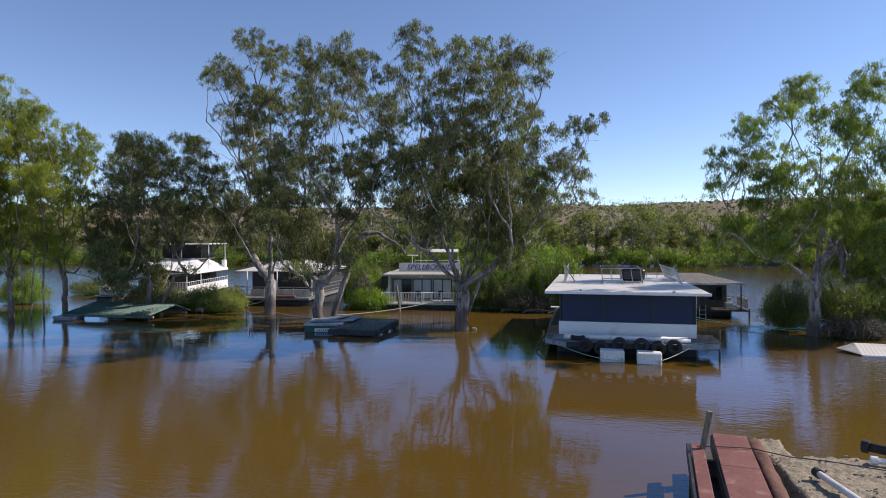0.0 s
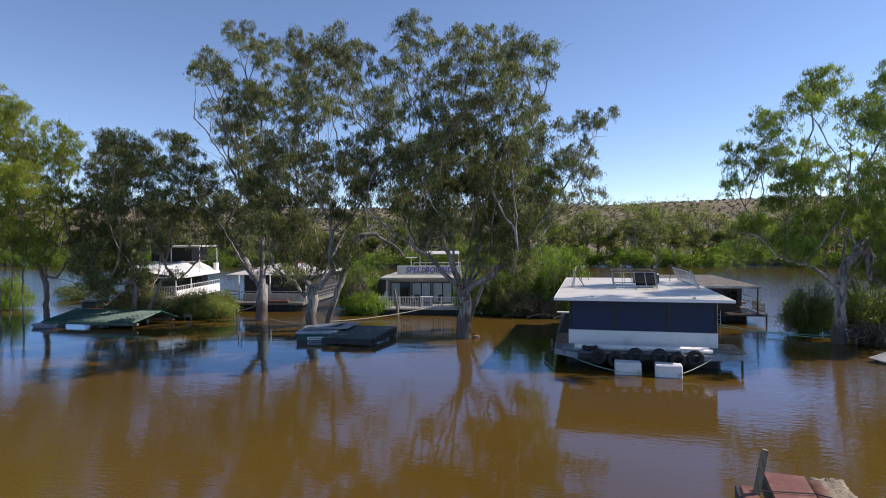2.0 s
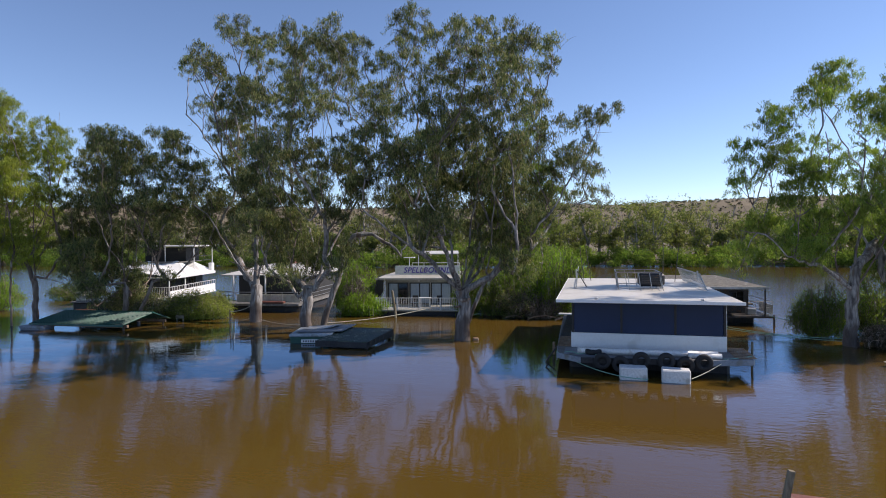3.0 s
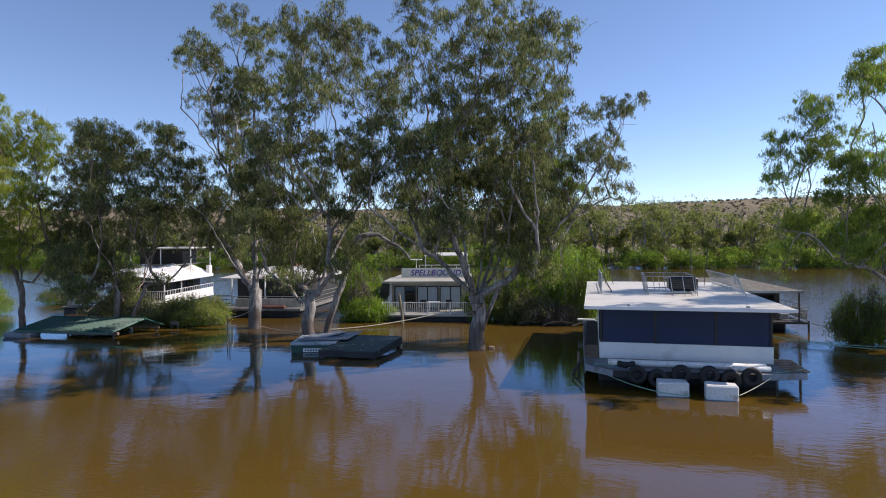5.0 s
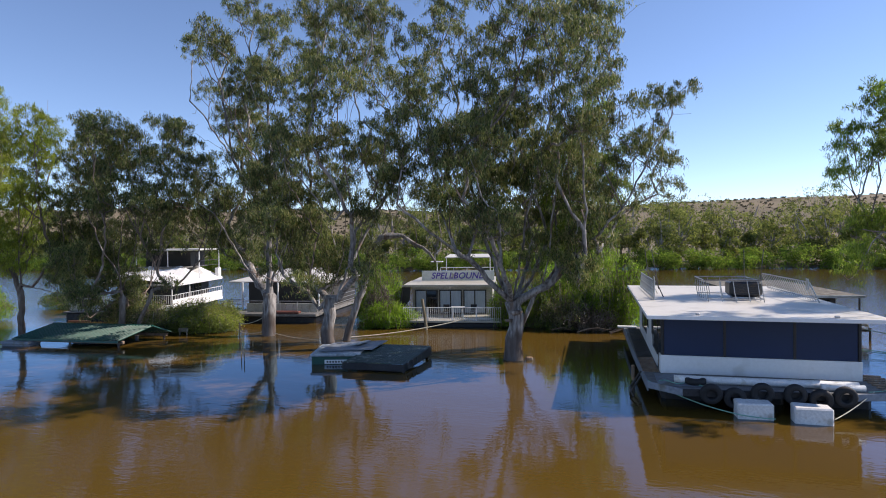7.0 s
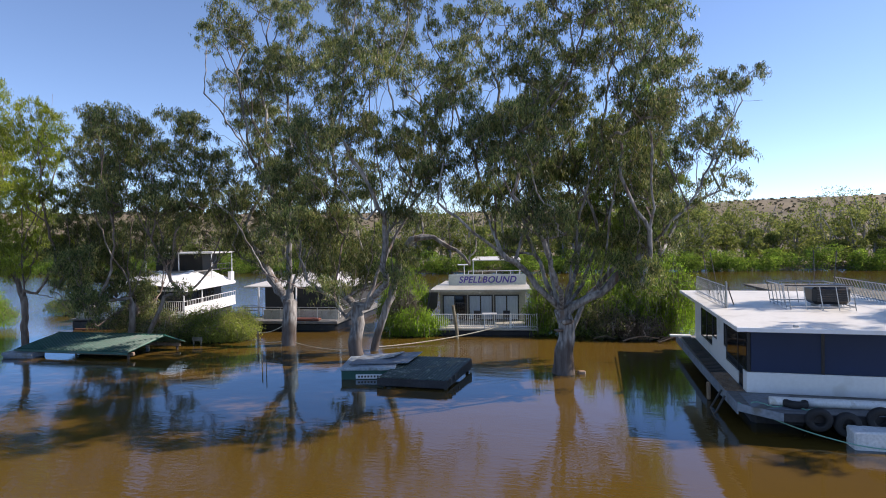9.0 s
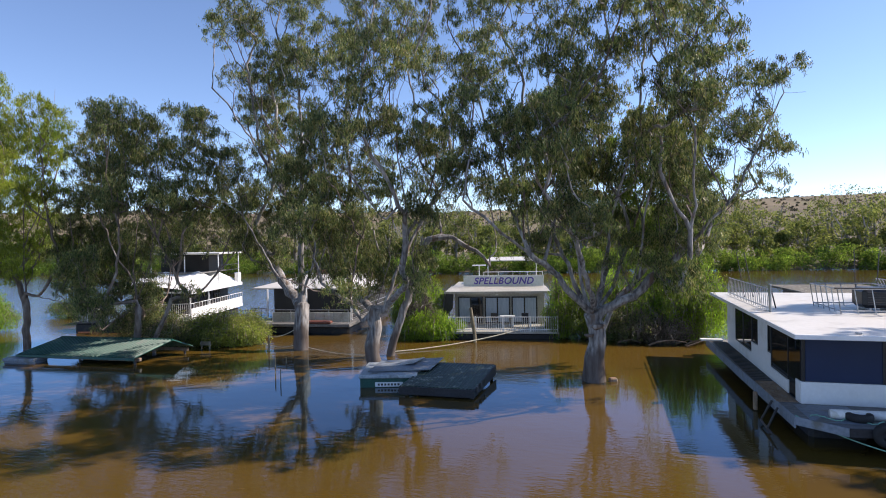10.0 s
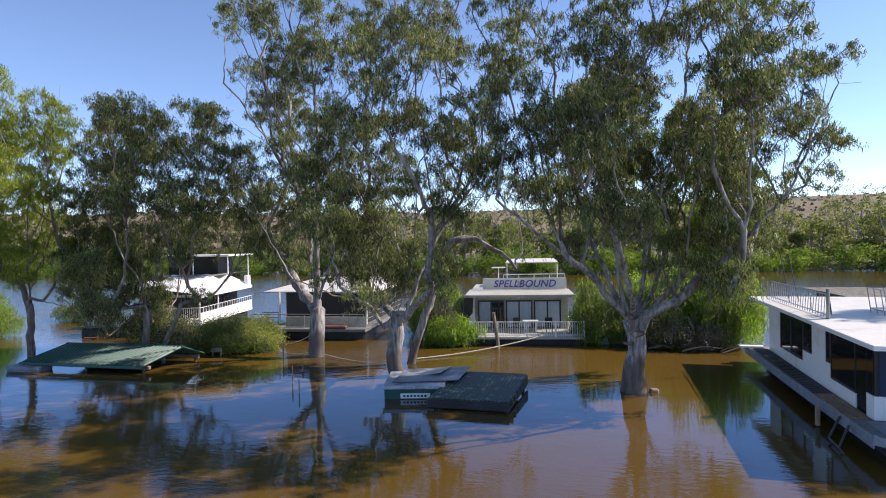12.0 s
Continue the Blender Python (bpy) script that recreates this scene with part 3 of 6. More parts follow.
def shrub(name, base, half_x, half_y, height, label, leaf, strands=90, per=70, seed=1, weep=0.9, turn=15.6, size=(0.22, 0.036), group="", lift=0.0):
    """A bushy willow: stems fan from the base and arch over, with leaves all along them."""
    rng = np.random.default_rng(seed)
    root = thing(name, pose(base[0], base[1], lift, 0, 0, turn), label, "shrub", group)
    stems, spots = Build(), []
    for k in range(strands):
        a, far = rng.uniform(0, 2 * math.pi), math.sqrt(rng.uniform(0.02, 1))
        foot = np.array((math.cos(a) * half_x * far * 0.3, math.sin(a) * half_y * far * 0.3, -0.5))
        top = np.array((math.cos(a) * half_x * far, math.sin(a) * half_y * far, height * rng.uniform(0.55, 1.0) * math.sqrt(max(0.12, 1 - 0.8 * far * far)) * (1 + 0.15 * math.sin(a * 3 + seed))))
        end = top + np.array((math.cos(a) * half_x * 0.22, math.sin(a) * half_y * 0.22, -weep * rng.uniform(0.55, 1.25) * top[2] * 0.85)) + rng.normal(size=3) * 0.15
        end[2] = max(end[2], 0.03)
        mid = (foot + top) / 2 + np.array((0, 0, height * 0.2))
        up = [(1 - t) ** 2 * foot + 2 * t * (1 - t) * mid + t * t * top for t in np.linspace(0, 1, 6)]
        over = [(1 - t) ** 2 * top + 2 * t * (1 - t) * (top * 0.5 + end * 0.5 + np.array((math.cos(a) * 0.25, math.sin(a) * 0.25, 0.35))) + t * t * end for t in np.linspace(0, 1, 6)][1:]
        line = up + over
        stems.tube(line, [0.022 * (1 - i / len(line)) + 0.005 for i in range(len(line))], 4, False)
        line = np.array(line)
        pick = rng.uniform(1.6, len(line) - 1.001, per)
        i = pick.astype(int)
        f = (pick - i)[:, None]
        spots.append(line[i] * (1 - f) + line[i + 1] * f + rng.normal(size=(per, 3)) * (0.16, 0.16, 0.14))
    part("stem", stems, DARK_BARK, root)
    low = int(strands * per * 0.3)
    a, far = rng.uniform(0, 2 * math.pi, low), np.sqrt(rng.uniform(0.3, 1.15, low))
    spots.append(np.stack([np.cos(a) * half_x * far, np.sin(a) * half_y * far, rng.uniform(0.03, 0.42, low) * height * 0.8], 1))
    c = np.concatenate(spots)
    c[:, 2] = np.maximum(c[:, 2], 0.04)
    crown = new("foliage", leaf_mesh("foliage", c, size[0] if weep > 0.55 else 0.15, size[1] if weep > 0.55 else 0.042, 0.5 if weep > 0.55 else 0.15, rng, leaf, 3))
    crown.parent = root
    return root


# ---- fittings for boats ----
def railing(parent, a, b, height, gap, material, bars=2, upright=0.012, label="", lean=(0, 0)):
    """Rails from a to b on uprights; lean shifts the top sideways."""
    a, b = Vector(a), Vector(b)
    n = max(1, round((b - a).length / gap))
    tilt = Vector((lean[0], lean[1], height))
    rails = Build()
    for k in range(bars):
        s = 1 - k * (0.86 / max(1, bars - 1)) if bars > 1 else 1
        rails.tube([a + tilt * s, b + tilt * s], 0.022, 6)
    rail = part("railing", rails, material, parent, label)
    bar = Build().tube([(0, 0, 0), tilt], upright, 5).mesh("baluster", material)
    for i in range(n + 1):
        piece("baluster", bar, rail, Matrix.Translation(a.lerp(b, i / n)))
    return rail


def window(parent, x0, x1, z0, z1, y, pane_material, panes=1, depth=0.06, along="x", edge_material=None, bar=0.045):
    """A framed window in a wall that faces -y (along x) or -x (along y)."""
    def put(build, a0, a1, d0, d1, c0, c1):
        return build.box(a0, a1, d0, d1, c0, c1, 0.006) if along == "x" else build.box(d0, d1, a0, a1, c0, c1, 0.006)
    edge = Build()
    put(edge, x0, x1, y - depth / 2, y + depth / 2, z1 - bar, z1)
    put(edge, x0, x1, y - depth / 2, y + depth / 2, z0, z0 + bar)
    for i in range(panes + 1):
        c = x0 + (x1 - x0) * i / panes
        lo = max(x0, c - bar / 2 if 0 < i < panes else (c if i == 0 else c - bar))
        put(edge, lo, lo + bar, y - depth / 2 + 0.003, y + depth / 2 - 0.003, z0 + bar, z1 - bar)
    win = part("window_frame", edge, edge_material or BLACK_FRAME, parent)
    for i in range(panes):
        a, b = x0 + (x1 - x0) * i / panes, x0 + (x1 - x0) * (i + 1) / panes
        m = pane_material[i % len(pane_material)] if isinstance(pane_material, (list, tuple)) else pane_material
        part("pane", put(Build(), a + 0.01, b - 0.01, y - 0.008, y + 0.008, z0 + 0.01, z1 - 0.01), m, win)
    return win


def tyre_mesh(name, big=0.25, small=0.115, axis="y"):
    """A tyre with flattened tread, thick shoulders and an open hub."""
    prof = [(0.62, -0.80), (0.80, -1.0), (1.12, -0.98), (1.32, -0.72), (1.36, 0.0), (1.32, 0.72), (1.12, 0.98), (0.80, 1.0), (0.62, 0.80), (0.70, 0.55), (1.05, 0.5), (1.05, -0.5), (0.70, -0.55)]
    b = Build()
    sides, n = 24, len(prof)
    for i in range(sides):
        a = 2 * math.pi * i / sides
        for r, h in prof:
            x, z, y = big * r * math.cos(a), big * r * math.sin(a), small * h * 0.9
            b.v.append((x, y, z) if axis == "y" else (x, z, y))
        for k in range(n):
            b.f.append((i * n + k, i * n + (k + 1) % n, ((i + 1) % sides) * n + (k + 1) % n, ((i + 1) % sides) * n + k))
    return b.mesh(name, RUBBER, True)


# ---- the large white houseboat, nearest to the camera's way ----
def large_houseboat():
    boat = thing("houseboat", pose(3.0, 31.4, 0), "large white flat-roofed houseboat with dark blue blinds, moored on the water", "houseboat")
    def P(name, b, m, parent=None, label="", smooth=False):
        return part(name, b, m, parent or boat, label, smooth)
    # coordinates here are local: x from the middle of the bow, y along the boat, z up from the water
    # floats and deck
    for x in (-2.35, 0.0, 2.55):
        P("pontoon", Build().box(x - 0.75, x + 0.75, 0.7, 12.7, -0.6, 0.42, 0.12), HULL)
    deck = [(-3.6, 0.15), (-2.6, -0.7), (2.4, -0.3), (4.05, 0.2), (4.05, 2.6), (3.55, 2.7), (3.55, 13.0), (-3.85, 13.0), (-3.75, 6.0)]
    P("deck", Build().prism(deck, 0.56, 0.70), GREY_DECK)
    # steel edge of the deck, side by side
    n = len(deck)
    for i in range(n):
        (x0, y0), (x1, y1) = deck[i], deck[(i + 1) % n]
        ln, ang = math.hypot(x1 - x0, y1 - y0), math.degrees(math.atan2(y1 - y0, x1 - x0))
        low = 0.38 if x0 < -3 and x1 < -3 else 0.48
        P("deck_edge", Build().box(0.0, ln, -0.025, 0.02, low, 0.715, 0.015, pose(x0, y0, 0, 0, 0, ang)), HULL if i == 1 else BLUE_GREY)
    # open joists and boards at the starboard bow
    for i in range(7):
        P("joist", Build().box(3.42, 4.2, 0.35 + i * 0.33, 0.47 + i * 0.33, 0.702, 0.75), TIMBER)
    P("side_plank", Build().box(-3.66, -3.10, 1.7, 4.3, 0.702, 0.735, 0.006), TIMBER, None, "brown timber board")
    P("front_mat", Build().box(-3.3, -1.9, -0.25, 1.5, 0.702, 0.712), BLUE_GREY, None, "pale blue-grey deck sheet")
    # dark slatted walkway along the port side
    P("walkway", Build().box(-3.68, -3.08, 4.32, 12.4, 0.702, 0.712), HULL)
    for i in range(30):
        P("walkway_slat", Build().box(-3.66, -3.10, 4.45 + i * 0.265, 4.53 + i * 0.265, 0.713, 0.732), DARK_STEEL)
    # walls: front panel below the blinds, and the cabin
    P("front_panel", Build().box(-3.05, 3.35, 1.58, 1.66, 0.705, 1.36, 0.01), WHITE_PAINT)
    # thin wall coloured as the shade inside the room
    P("inner_room", Build().box(-2.9, 3.2, 6.0, 6.08, 0.71, 2.8), INTERIOR_SHADE)
    # three tall blinds between dark posts
    for a, b in ((-2.92, -0.92), (-0.88, 1.30), (1.34, 3.22)):
        P("blind", Build().box(a, b, 1.61, 1.63, 1.37, 2.70, 0.004), BLIND)
    for x in (-2.98, -0.9, 1.32, 3.28):
        P("post", Build().box(x - 0.045, x + 0.045, 1.58, 1.67, 1.365, 2.84, 0.008), BLACK_FRAME)
    P("blind_box", Build().box(-3.02, 3.32, 1.56, 1.68, 2.70, 2.86, 0.01), BLACK_FRAME)
    # port wall: white, cut by dark glazing with stepped sills
    wx0, wx1 = -3.06, -2.98
    for y0, y1, z0, z1 in ((2.80, 4.83, 0.705, 1.13), (4.83, 5.24, 0.705, 1.58), (5.24, 6.53, 0.705, 2.86), (6.53, 7.55, 0.705, 1.55), (7.55, 10.50, 0.705, 1.13), (10.5, 12.15, 0.705, 2.86)):
        P("side_panel", Build().box(wx0, wx1, y0, y1, z0, z1, 0.004), WHITE_PAINT)
    P("side_header", Build().box(wx0 + 0.003, wx1 - 0.003, 1.68, 10.5, 2.70, 2.86, 0.004), WHITE_PAINT)
    for y0, y1, z0 in ((2.84, 4.8, 1.14), (4.86, 5.22, 1.59), (6.55, 7.52, 1.56), (7.58, 9.0, 1.14), (9.04, 10.48, 1.14)):
        window(boat, y0, y1, z0, 2.69, -3.02, DARK_GLASS, 1, 0.06, "y")
    P("corner_panel", Build().box(wx0, wx1, 1.68, 2.06, 0.705, 1.36, 0.004), WHITE_PAINT)
    P("corner_glass", Build().box(-3.035, -3.01, 1.68, 2.06, 1.365, 2.69, 0.004), DARK_GLASS)
    # black panel put in for the shade of the open doorway
    P("doorway_shade", Build().box(-3.035, -3.0, 2.09, 2.78, 0.72, 2.69, 0.006), DARK_GLASS, None, "black panel standing in for the shaded open doorway")
    # starboard wall and stern
    P("starboard_wall", Build().box(3.28, 3.35, 1.68, 12.1, 0.705, 2.86, 0.006), WHITE_PAINT)
    P("stern_wall", Build().box(-2.98, 3.28, 12.05, 12.12, 0.705, 2.86, 0.006), WHITE_PAINT)
    # roof with a thin white edge
    roof = P("roof", Build().box(-3.6, 3.69, 0.07, 13.28, 2.875, 2.985, 0.015), ROOF_WHITE, None, "flat white sheet roof with a wide overhang")
    P("gutter", Build().box(-3.63, 3.72, 0.035, 0.07, 2.86, 2.99, 0.008), WHITE_PAINT, roof)
    P("gutter", Build().box(-3.63, -3.6, 0.07, 13.28, 2.86, 2.99, 0.008), WHITE_PAINT, roof)
    for x in (-1.97, 2.2):
        P("vent_cap", Build().box(x - 0.07, x + 0.07, 0.35, 0.48, 2.985, 3.05, 0.02), GALV, roof)
    # tilting side rails on the roof, with struts
    railing(boat, (-2.92, 5.5, 2.99), (-3.02, 12.15, 2.99), 0.78, 0.27, GALV, 2, 0.014, "folded galvanised roof railing", (0.06, 0))
    railing(boat, (3.2, 5.1, 2.99), (3.02, 11.4, 2.99), 0.80, 0.27, GALV, 2, 0.014, "folded galvanised roof railing", (-0.32, 0))
    P("rail_plate", Build().box(-2.94, -2.90, 5.22, 5.48, 2.99, 3.98, 0.008), GALV)
    P("rail_plate", Build().box(2.72, 2.76, 4.8, 5.06, 3.5, 3.95, 0.008), GALV)
    P("rail_strut", Build().tube([(-2.42, 6.6, 2.99), (-2.86, 5.5, 3.85)], 0.025, 6), DARK_STEEL)
    P("rail_strut", Build().tube([(3.2, 5.0, 2.99), (2.74, 4.93, 3.9)], 0.025, 6), GALV)
    P("rail_strut", Build().tube([(-2.5, 8.4, 2.99), (-2.9, 7.2, 3.7)], 0.02, 6), GALV)
    for x, y, tx in ((-2.6, 10.8, -2.85), (-2.2, 11.0, -2.5), (2.5, 10.9, 2.75), (1.9, 11.3, 1.95)):
        P("mast", Build().tube([(x, y, 2.98), (tx, y + 0.3, 5.0)], 0.02, 6), DARK_STEEL)
    # guard frame round the black cooler on the roof
    for a, b in (((-0.85, 4.90), (1.20, 4.86)), ((-0.85, 7.6), (1.2, 7.6)), ((-0.85, 4.90), (-0.85, 7.6)), ((1.20, 4.86), (1.2, 7.6))):
        railing(boat, (a[0], a[1], 2.99), (b[0], b[1], 2.99), 0.86, 0.5, GALV, 2, 0.016, "", (-0.12, 0.0))
    P("guard_beam", Build().box(-1.05, 1.1, 4.84, 4.93, 3.855, 3.90, 0.01), DARK_STEEL)
    cooler = P("cooler", Build().box(0.12, 1.38, 5.75, 6.85, 3.10, 3.80, 0.13), BLACK_FRAME, None, "square black roof cooler with louvres")
    for k in range(6):
        P("cooler_slat", Build().box(0.26, 1.24, 5.735, 5.76, 3.22 + k * 0.085, 3.25 + k * 0.085, 0.006), DARK_STEEL, cooler)
    for x in (0.38, 1.06):
        P("cooler_foot", Build().box(x - 0.05, x + 0.05, 5.85, 6.75, 2.99, 3.11), GALV, cooler)
    # white pipe along the bow and tyres hung as fenders
    P("bow_pipe", Build().tube([(-2.75, 0.18, 0.83), (2.75, 0.32, 0.83)], 0.13, 14), PVC, None, "long white plastic pipe", True)
    P("short_pipe", Build().tube([(1.6, 0.02, 0.81), (2.85, 0.12, 0.81)], 0.105, 14), PVC, None, "", True)
    ty = tyre_mesh("tyre")
    for x, z, y, a in ((-1.75, 0.60, -0.72, 4), (-1.05, 0.50, -0.68, -6), (-0.25, 0.68, -0.64, 3), (0.70, 0.67, -0.58, -4), (1.42, 0.55, -0.54, 7), (2.10, 0.65, -0.48, 0)):
        piece("tyre", ty, boat, pose(x, y, z, 8 + a, a * 3, 4))
    piece("tyre", ty, boat, pose(-2.1, 0.1, 0.82, 90, 0, 10))
    P("landing_frame", Build().tube([(-3.75, 1.3, 0.62), (-4.12, 0.9, 0.12), (-3.75, 0.4, -0.5)], 0.035, 6).tube([(-3.7, 2.1, 0.62), (-4.1, 1.7, 0.12), (-3.8, 1.2, -0.5)], 0.035, 6).tube([(-4.12, 0.9, 0.12), (-4.1, 1.7, 0.12)], 0.03, 6), DARK_STEEL, None, "bent dark steel landing frame")
    P("fender_post", Build().box(-3.98, -3.86, 3.1, 3.24, 0.02, 0.62, 0.02), TIMBER)
    P("stern_plank", Build().box(-4.2, -3.2, 12.4, 12.75, 0.72, 0.80, 0.01), WHITE_PAINT)
    return boat


large_houseboat()
for x, y, ang in ((2.42, 30.45, 3), (3.98, 30.28, -2)):
    fb = Build().box(-0.52, 0.52, -0.28, 0.28, -0.18, 0.50, 0.045)
    for v in range(len(fb.v)):
        px, py, pz = fb.v[v]
        fb.v[v] = (px + 0.03 * noise.noise((px * 3, py * 3, pz * 3)), py, pz + 0.03 * noise.noise((px * 2 + 7, py * 2, 0)))
    single("float_block", fb, FOAM, "scuffed white foam float at the bow of the houseboat", "float", pose(x, y, 0, 0, 0, ang), "bow floats")
lines = [((-0.6, 31.55, 0.74), (1.9, 30.15, 0.15), 0.12, GREEN_ROPE), ((4.5, 30.0, 0.2), (6.1, 31.5, 0.72), 0.06, ROPE), ((1.9, 30.13, 0.15), (2.95, 30.1, 0.08), 0.02, GREEN_ROPE), ((5.9, 31.4, 0.73), (7.1, 32.1, 0.76), 0.03, GREEN_ROPE)]
coil = [(-0.25 + 1.7 * t, 31.55 - 0.35 * t + 0.18 * math.sin(t * 14), 0.735 + 0.01 * (k % 3)) for k, t in enumerate(np.linspace(0, 1, 40))]
single("loose_rope", Build().tube(coil, 0.016, 5, False), GREEN_ROPE, "loose green rope lying along the bow deck", "rope")
for a, b, d, m in lines:
    single("mooring_rope", Build().tube(sag(a, b, d), 0.016, 5, False), m, "thin mooring rope along the bow", "rope", group="bow ropes")
single("mooring_post", Build().tube([(0, 0, -1.5), (0.01, 0, 1.05)], 0.05, 8), OLD_POST, "thin grey timber post standing in the water", "post", pose(7.5, 33.8, 0))


# ---- the dark flat-roofed houseboat behind it ----
def dark_houseboat():
    boat = thing("houseboat", pose(9.25, 48.9, 0, 0, 0, 4), "dark weathered houseboat with a flat grey roof and open deck", "houseboat")
    P = lambda n, b, m, parent=None, label="": part(n, b, m, parent or boat, label)
    P("pontoon", Build().box(-3.2, 1.6, -1.6, 8.0, -0.5, 0.5, 0.1), HULL)
    P("deck", Build().box(-3.4, 2.3, -3.0, 8.2, 0.5, 0.62), DARK_STEEL)
    P("cabin_wall", Build().box(-3.1, -0.6, -1.4, 7.5, 0.62, 2.32), DARK_STEEL)
    P("cabin_wall", Build().box(-0.6, 1.3, -1.38, 7.5, 0.62, 2.32), DARK_STEEL)
    window(boat, 0.1, 1.0, 1.1, 2.05, -1.44, DARK_GLASS, 2)
    P("side_shelf", Build().box(1.35, 1.7, -1.0, 0.6, 1.1, 1.2), OLD_POST)
    window(boat, -2.6, -1.0, 1.2, 2.1, -1.44, DARK_GLASS, 2)
    P("roof", Build().box(-3.7, 1.9, -3.2, 8.4, 2.32, 2.44, 0.015), LITTER_ROOF, None, "flat grey-brown roof littered with leaves")
    P("roof_edge", Build().box(-3.72, 1.92, -3.24, -3.2, 2.30, 2.45, 0.006), GALV)
    for x, y in ((1.75, -3.0), (1.75, 1.0), (-1.0, -3.0), (1.75, 4.5)):
        P("post", Build().box(x - 0.04, x + 0.04, y - 0.04, y + 0.04, 0.62, 2.32), DARK_STEEL)
    railing(boat, (2.2, -2.9, 0.62), (2.2, 4.0, 0.62), 0.9, 0.8, GALV, 3)
    railing(boat, (0.9, -2.95, 0.62), (2.2, -2.95, 0.62), 0.9, 0.65, GALV, 3)
    P("side_board", Build().box(2.23, 2.26, -2.8, -0.5, 0.75, 1.3), WHITE_PAINT)
    P("deck_crate", Build().box(1.0, 1.5, -2.2, -1.7, 0.62, 1.0, 0.03), GALV)
    P("deck_bag", Build().box(0.3, 0.9, -1.1, -0.5, 0.62, 1.1, 0.12), GALV)
    P("pile", Build().tube([(2.3, -2.9, -1.2), (2.3, -2.9, 0.7)], 0.06, 8), DARK_STEEL)
    P("ladder", Build().tube([(-0.9, -3.1, 0.9), (-0.9, -3.2, -0.4)], 0.02, 5).tube([(-0.5, -3.1, 0.9), (-0.5, -3.2, -0.4)], 0.02, 5).tube([(-0.9, -3.12, 0.6), (-0.5, -3.12, 0.6)], 0.018, 5).tube([(-0.9, -3.14, 0.3), (-0.5, -3.14, 0.3)], 0.018, 5), GALV)


dark_houseboat()
for a, b, d in (((7.0, 43.6, 0.6), (13.5, 40.0, 0.35), 0.25), ((7.0, 43.4, 0.4), (13.5, 39.9, 0.2), 0.12), ((11.4, 46.0, 0.65), (18.0, 41.0, 0.6), 0.3)):
    single("mooring_rope", Build().tube(sag(a, b, d), 0.018, 5, False), GREEN_ROPE, "pale green mooring rope tied to a gum tree", "rope", group="tree ropes")


# ---- the cream houseboat with the painted name board ----
def cream_houseboat():
    boat = thing("houseboat", pose(-13.45, 46.35, 0, 0, 0, 9.0), "cream houseboat with sliding doors, white railing and a painted name board", "houseboat")
    P = lambda n, b, m, parent=None, label="": part(n, b, m, parent or boat, label)
    P("pontoon", Build().box(-0.9, 5.2, 0.3, 9.0, -0.5, 0.32, 0.08), HULL)
    P("deck", Build().box(-1.0, 5.35, 0.0, 9.4, 0.34, 0.46), CREAM)
    railing(boat, (-0.95, 0.05, 0.46), (5.3, 0.05, 0.46), 0.84, 0.125, WHITE_PAINT, 2, 0.014)
    railing(boat, (5.3, 0.05, 0.46), (5.3, 2.2, 0.46), 0.84, 0.16, WHITE_PAINT, 2, 0.014)
    for x in (-0.95, 0.6, 2.2, 3.75, 5.3):
        P("rail_post", Build().box(x - 0.035, x + 0.035, 0.02, 0.09, 0.46, 1.34), WHITE_PAINT)
    P("front_wall", Build().box(-0.85, 4.75, 3.30, 3.38, 0.46, 2.5, 0.008), CREAM)
    P("side_wall", Build().box(-0.85, -0.78, 3.38, 10.0, 0.46, 2.5, 0.008), CREAM)
    P("side_wall", Build().box(4.68, 4.75, 3.38, 10.0, 0.46, 2.5, 0.008), CREAM)
    for a, kinds in ((-0.66, (CURTAIN, DARK_GLASS)), (1.03, (CURTAIN, CURTAIN)), (2.72, (CURTAIN, CURTAIN))):
        window(boat, a, a + 1.60, 0.5, 2.18, 3.26, kinds, 2, 0.07, bar=0.085)
    P("lamp", Build().box(1.72, 1.9, 3.12, 3.29, 2.26, 2.4, 0.03), FOAM, None, "small wall lamp")
    P("porch_roof", Build().slab([(-1.4, 2.25, 2.55), (5.1, 2.25, 2.55), (5.0, 5.6, 2.66), (-1.3, 5.6, 2.66)], 0.07), CREAM, None, "shallow cream roof over the porch")
    P("fascia", Build().box(-1.42, 5.12, 2.21, 2.245, 2.45, 2.60, 0.008), CREAM)
    P("main_roof", Build().box(-1.2, 4.95, 5.65, 10.2, 2.5, 2.66), CREAM)
    P("side_curtain", Build().slab([(-1.75, 2.6, 0.65), (-1.75, 5.0, 0.65), (-1.4, 5.0, 2.6), (-1.4, 2.6, 2.48)], 0.03), BLACK_FRAME, None, "black side awning")
    P("side_curtain", Build().slab([(-1.62, 2.62, 0.75), (-0.95, 2.62, 1.5), (-0.88, 2.62, 2.46), (-1.36, 2.62, 2.46)], 0.03), BLACK_FRAME, None, "black side awning")
    for y in (2.7, 3.4):
        P("awning_pole", Build().tube([(-1.3, y, 0.55), (-1.05, y, 2.5)], 0.03, 6), WHITE_PAINT)
    board = P("name_board", Build().box(-0.45, 4.85, 5.30, 5.37, 2.68, 3.40, 0.01), SIGN_WHITE)
    words = bpy.data.curves.new("lettering", "FONT")
    words.body, words.size, words.extrude, words.align_x, words.shear = "SPELLBOUND", 0.62, 0.006, "CENTER", 0.25
    words.space_character, words.offset = 1.06, 0.012
    words.materials.append(PURPLE)
    text = new("lettering", words)
    text.parent, text.matrix_basis = board, pose(2.2, 5.285, 2.83, 90, 0, 0)
